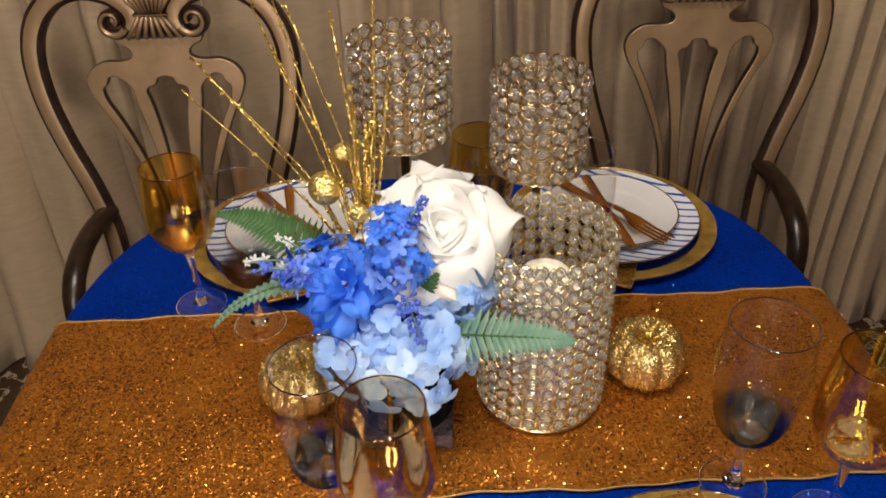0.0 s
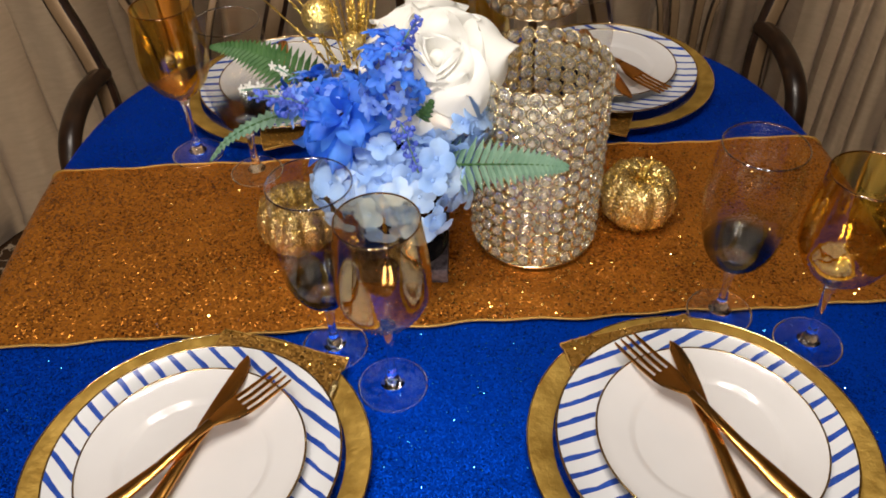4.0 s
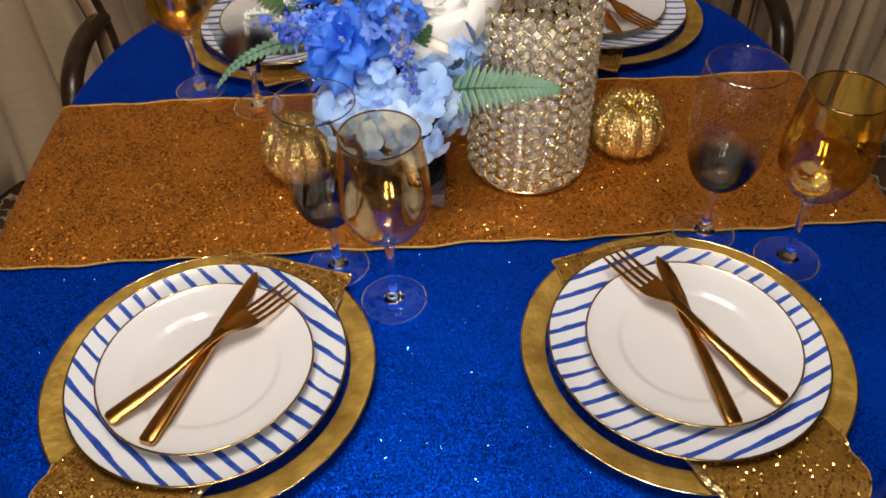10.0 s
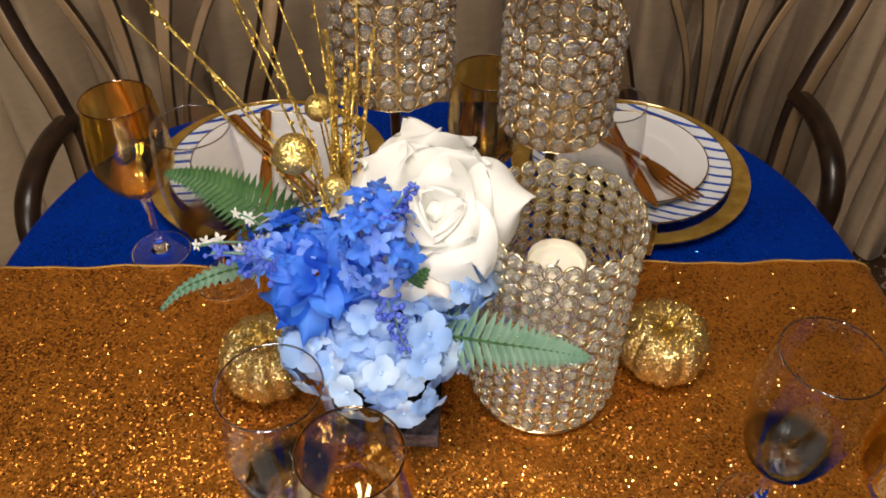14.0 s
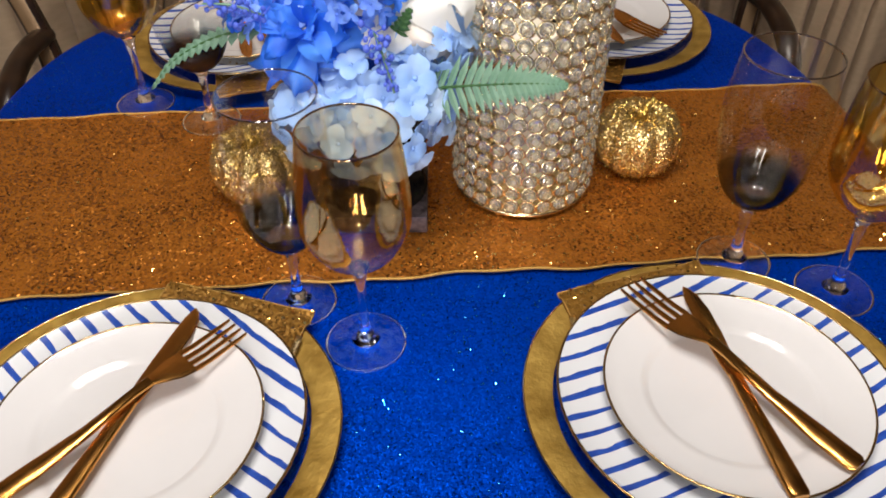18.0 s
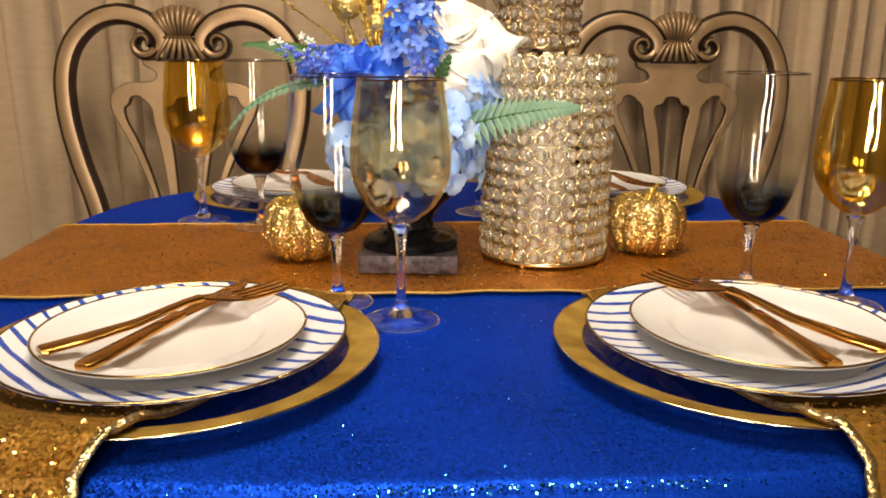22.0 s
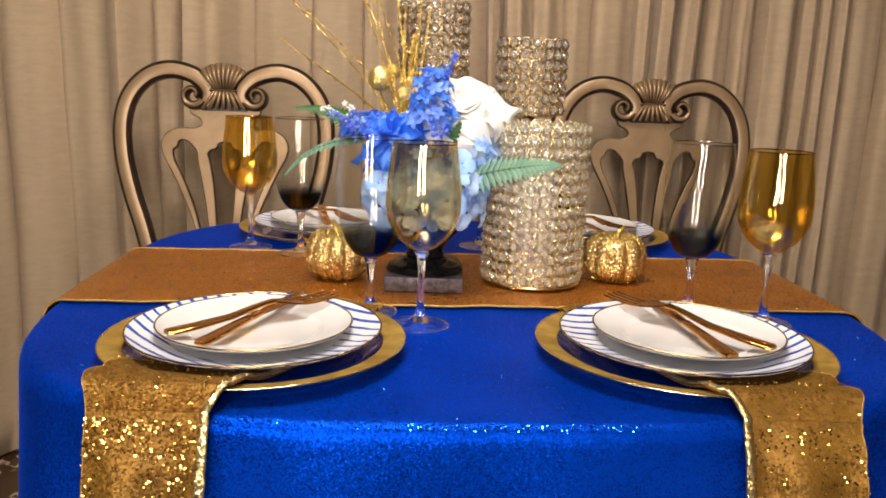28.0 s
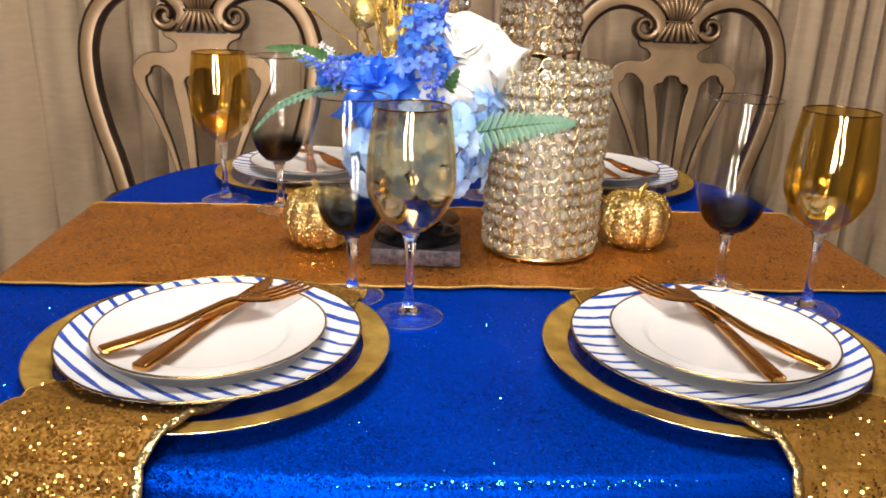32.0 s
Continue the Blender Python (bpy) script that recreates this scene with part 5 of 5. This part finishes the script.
def moulding(line, width, depth, taper=None, edge=0.0068):
    """A bar along a line in the x-z plane: a broad crowned face with dark rounded edges."""
    bm = bmesh.new()
    pts = [Vector(q) for q in line]
    rows = []
    for i, p in enumerate(pts):
        d = (pts[min(i + 1, len(pts) - 1)] - pts[max(i - 1, 0)]).normalized()
        side = Vector((-d.z, 0, d.x))
        w = width * (taper(i / (len(pts) - 1)) if taper else 1) / 2
        e = min(edge, w * 0.5)
        prof = ((-w, 0.0), (-w, -depth * 0.55), (-w + e, -depth * 0.86), (-w + e * 1.2, -depth * 0.88), (0, -depth * 0.95), (w - e * 1.2, -depth * 0.88), (w - e, -depth * 0.86), (w, -depth * 0.55), (w, 0.0))
        rows.append([bm.verts.new(p + side * a + Vector((0, b, 0))) for a, b in prof])
    n = 9
    for a, b in zip(rows, rows[1:]):
        for k in range(n):
            j = (k + 1) % n
            f = bm.faces.new((a[k], b[k], b[j], a[j]))
            f.material_index = 0 if 2 < k < 6 - 0 and k != 2 and k < 5 else 1
    for r in (rows[0], rows[-1][::-1]):
        bm.faces.new(r).material_index = 1
    bmesh.ops.recalc_face_normals(bm, faces=bm.faces)
    return bm


def mirror_loop(pts):
    return [(-x, z) for x, z in reversed(pts)]


def armchair():
    """Origin on the floor under the middle of the back; the seat lies towards -y. Heights from the top of the crest."""
    t = thing("carved_armchair", "carved antique bronze armchair with a shell crest and pierced splat", "chair", group="carved dining chairs")
    T = 1.08
    lean = Matrix.Rotation(radians(-7), 4, "X")

    def bp(name, bm, label="", mats=None, angle=40):
        """A part of the back, leaning away from the seat about its foot."""
        return part(name, bm, mats or [CHAIR_FACE, CHAIR_EDGE], t, label, m=Matrix.Translation((0, 0, 0.45)) @ lean @ Matrix.Translation((0, 0, -0.45)), angle=angle)

    for s in (-1, 1):
        # the hooped stile with its inward scroll
        line = [(-0.045, -0.105), (-0.036, -0.080), (-0.046, -0.056), (-0.076, -0.034), (-0.125, -0.025), (-0.174, -0.042), (-0.212, -0.084), (-0.230, -0.145), (-0.227, -0.225), (-0.208, -0.31), (-0.180, -0.40), (-0.160, -0.50), (-0.157, -0.66)]
        pts = smooth_line([(s * x, 0, T + z) for x, z in line], 8)
        bp("stile", moulding(pts, 0.040, 0.024, lambda q: 0.85 + 0.15 * min(1, q * 4)))
        sc = []
        for i in range(34):
            a = i / 33 * 2.05 * math.pi
            r = 0.0255 * (1 - 0.68 * i / 33)
            sc.append((s * (-0.071 + r * math.cos(-a - 0.45)), 0, T - 0.098 + r * math.sin(-a - 0.45) * 1.0 + 0.016))
        bp("scroll", moulding(sc, 0.016, 0.034, lambda q: 1.3 - 0.6 * q, 0.004), "curled scroll end")
    # shell crest
    for k in range(9):
        a = math.radians(-52 + 13 * k)
        top = Vector((0.056 * math.sin(a) * 1.05, 0, T - 0.052 + 0.041 * math.cos(a)))
        low = Vector((0.018 * math.sin(a) * 1.2, 0, T - 0.070))
        bm = tube([low + Vector((0, -0.024, 0)), low.lerp(top, 0.55) + Vector((0, -0.034, 0)), top + Vector((0, -0.024, 0))], lambda q: 0.0022 + 0.0043 * q, 7)
        bp("shell_rib", bm, "carved fan shell rib", [CHAIR_FACE])
    for k in range(7):
        x = -0.036 + 0.012 * k
        bm = tube([Vector((x * 0.5, -0.028, T - 0.070)), Vector((x * 1.3, -0.026, T - 0.112))], 0.0042, 6)
        bp("flute", bm, "carved flute under the shell", [CHAIR_FACE])
    bm = moulding([(-0.030, 0, T - 0.071), (0.030, 0, T - 0.071)], 0.007, 0.036, None, 0.002)
    bp("shell_band", bm)
    backer = [(0.050 * math.sin(math.radians(a)), T - 0.053 + 0.032 * math.cos(math.radians(a))) for a in range(-90, 91, 15)] + [(0.05, T - 0.115), (-0.05, T - 0.115)]
    board = bp("crest_board", plate_curve([backer], 0.014, 0.002, "crest_board"), "dark glazed board behind the shell")
    board.data.materials[0] = CHAIR_EDGE
    # pierced splat
    half = [(0.0, -0.114), (0.078, -0.114), (0.074, -0.122), (0.058, -0.130), (0.050, -0.142), (0.056, -0.153), (0.075, -0.158), (0.105, -0.158), (0.130, -0.170), (0.142, -0.192), (0.136, -0.22), (0.115, -0.26), (0.088, -0.32), (0.066, -0.38), (0.052, -0.45), (0.046, -0.60)]
    right = [(p.x, p.y) for p in smooth_line([(x, z, 0) for x, z in half[1:]], 5)]
    outer = [(x, T + z) for x, z in [(0, -0.114)] + right] + [(x, T + z) for x, z in mirror_loop(right)]
    slot_c = [(0.0, -0.183), (0.015, -0.187), (0.022, -0.199), (0.034, -0.203), (0.041, -0.214), (0.037, -0.230), (0.031, -0.26), (0.025, -0.31), (0.020, -0.38), (0.016, -0.46), (0.014, -0.56)]
    sc = [(p.x, p.y) for p in smooth_line([(x, z, 0) for x, z in slot_c], 4)]
    centre = [(x, T + z) for x, z in sc] + [(x, T + z) for x, z in mirror_loop(sc)]
    slot_s = [(0.076, -0.190), (0.090, -0.181), (0.105, -0.184), (0.111, -0.197), (0.120, -0.207), (0.116, -0.232), (0.096, -0.274), (0.074, -0.33), (0.056, -0.395), (0.045, -0.46), (0.038, -0.55), (0.026, -0.55), (0.029, -0.44), (0.036, -0.36), (0.047, -0.29), (0.058, -0.235), (0.062, -0.207)]
    ss = [(p.x, p.y) for p in smooth_line([(x, z, 0) for x, z in slot_s], 4, True)]
    bp("splat", plate_curve([outer, centre, [(x, T + z) for x, z in ss], [(-x, T + z) for x, z in reversed(ss)]], 0.012, 0.0028, "splat"), "pierced splat with dark glazed edges")
    # seat, arms, legs
    part("seat_frame", box(-0.19, 0.19, -0.36, 0.0, 0.36, 0.41, 0.008), CHAIR_EDGE, t)
    bm = box(-0.18, 0.18, -0.355, -0.03, 0.41, 0.455, 0.018)
    part("seat_cushion", bm, CUSHION, t, "white upholstered seat with grey scrolls")
    for s in (-1, 1):
        part("armrest", tube(smooth_line([(s * 0.160, 0.020, 0.624), (s * 0.166, -0.05, 0.632), (s * 0.170, -0.12, 0.624), (s * 0.171, -0.18, 0.600), (s * 0.170, -0.21, 0.555), (s * 0.168, -0.218, 0.49), (s * 0.166, -0.215, 0.38)], 8), lambda q: 0.0185 + 0.002 * math.sin(q * 3), 12, flat=0.9), CHAIR_EDGE, t, "dark brown curved armrest")
        part("leg", tube(smooth_line([(s * 0.165, -0.335, 0.37), (s * 0.18, -0.35, 0.28), (s * 0.17, -0.34, 0.12), (s * 0.18, -0.36, 0.0)], 6), lambda q: 0.030 - 0.012 * q, 10), CHAIR_EDGE, t)
        part("leg", tube(smooth_line([(s * 0.155, -0.02, 0.44), (s * 0.16, -0.02, 0.2), (s * 0.17, 0.05, 0.0)], 6), 0.020, 10), CHAIR_EDGE, t)
    return t


CHAIR = armchair()
CHAIR.matrix_basis = pose(-0.480, 1.44, 0.0, 0, 0, 3)
copy_thing(CHAIR, pose(0.527, 1.59, 0.0, 0, 0, 2))


def front_seat(x, y, turn):
    t = thing("upholstered_stool", "white upholstered seat with grey scroll pattern tucked under the table", "stool", (x, y, 0), turn, group="upholstered seats")
    bm = box(-0.235, 0.235, -0.235, 0.235, 0.385, 0.46, 0.03)
    part("cushion", bm, CUSHION, t)
    part("frame", box(-0.23, 0.23, -0.23, 0.23, 0.33, 0.384, 0.006), CHAIR_EDGE, t)
    for sx in (-1, 1):
        for sy in (-1, 1):
            part("leg", tube([(sx * 0.19, sy * 0.19, 0.33), (sx * 0.2, sy * 0.2, 0.15), (sx * 0.205, sy * 0.205, 0.0)], lambda q: 0.024 - 0.008 * q, 10), CHAIR_EDGE, t)


front_seat(-0.30, 0.25, 0)
front_seat(0.44, 0.25, 0)
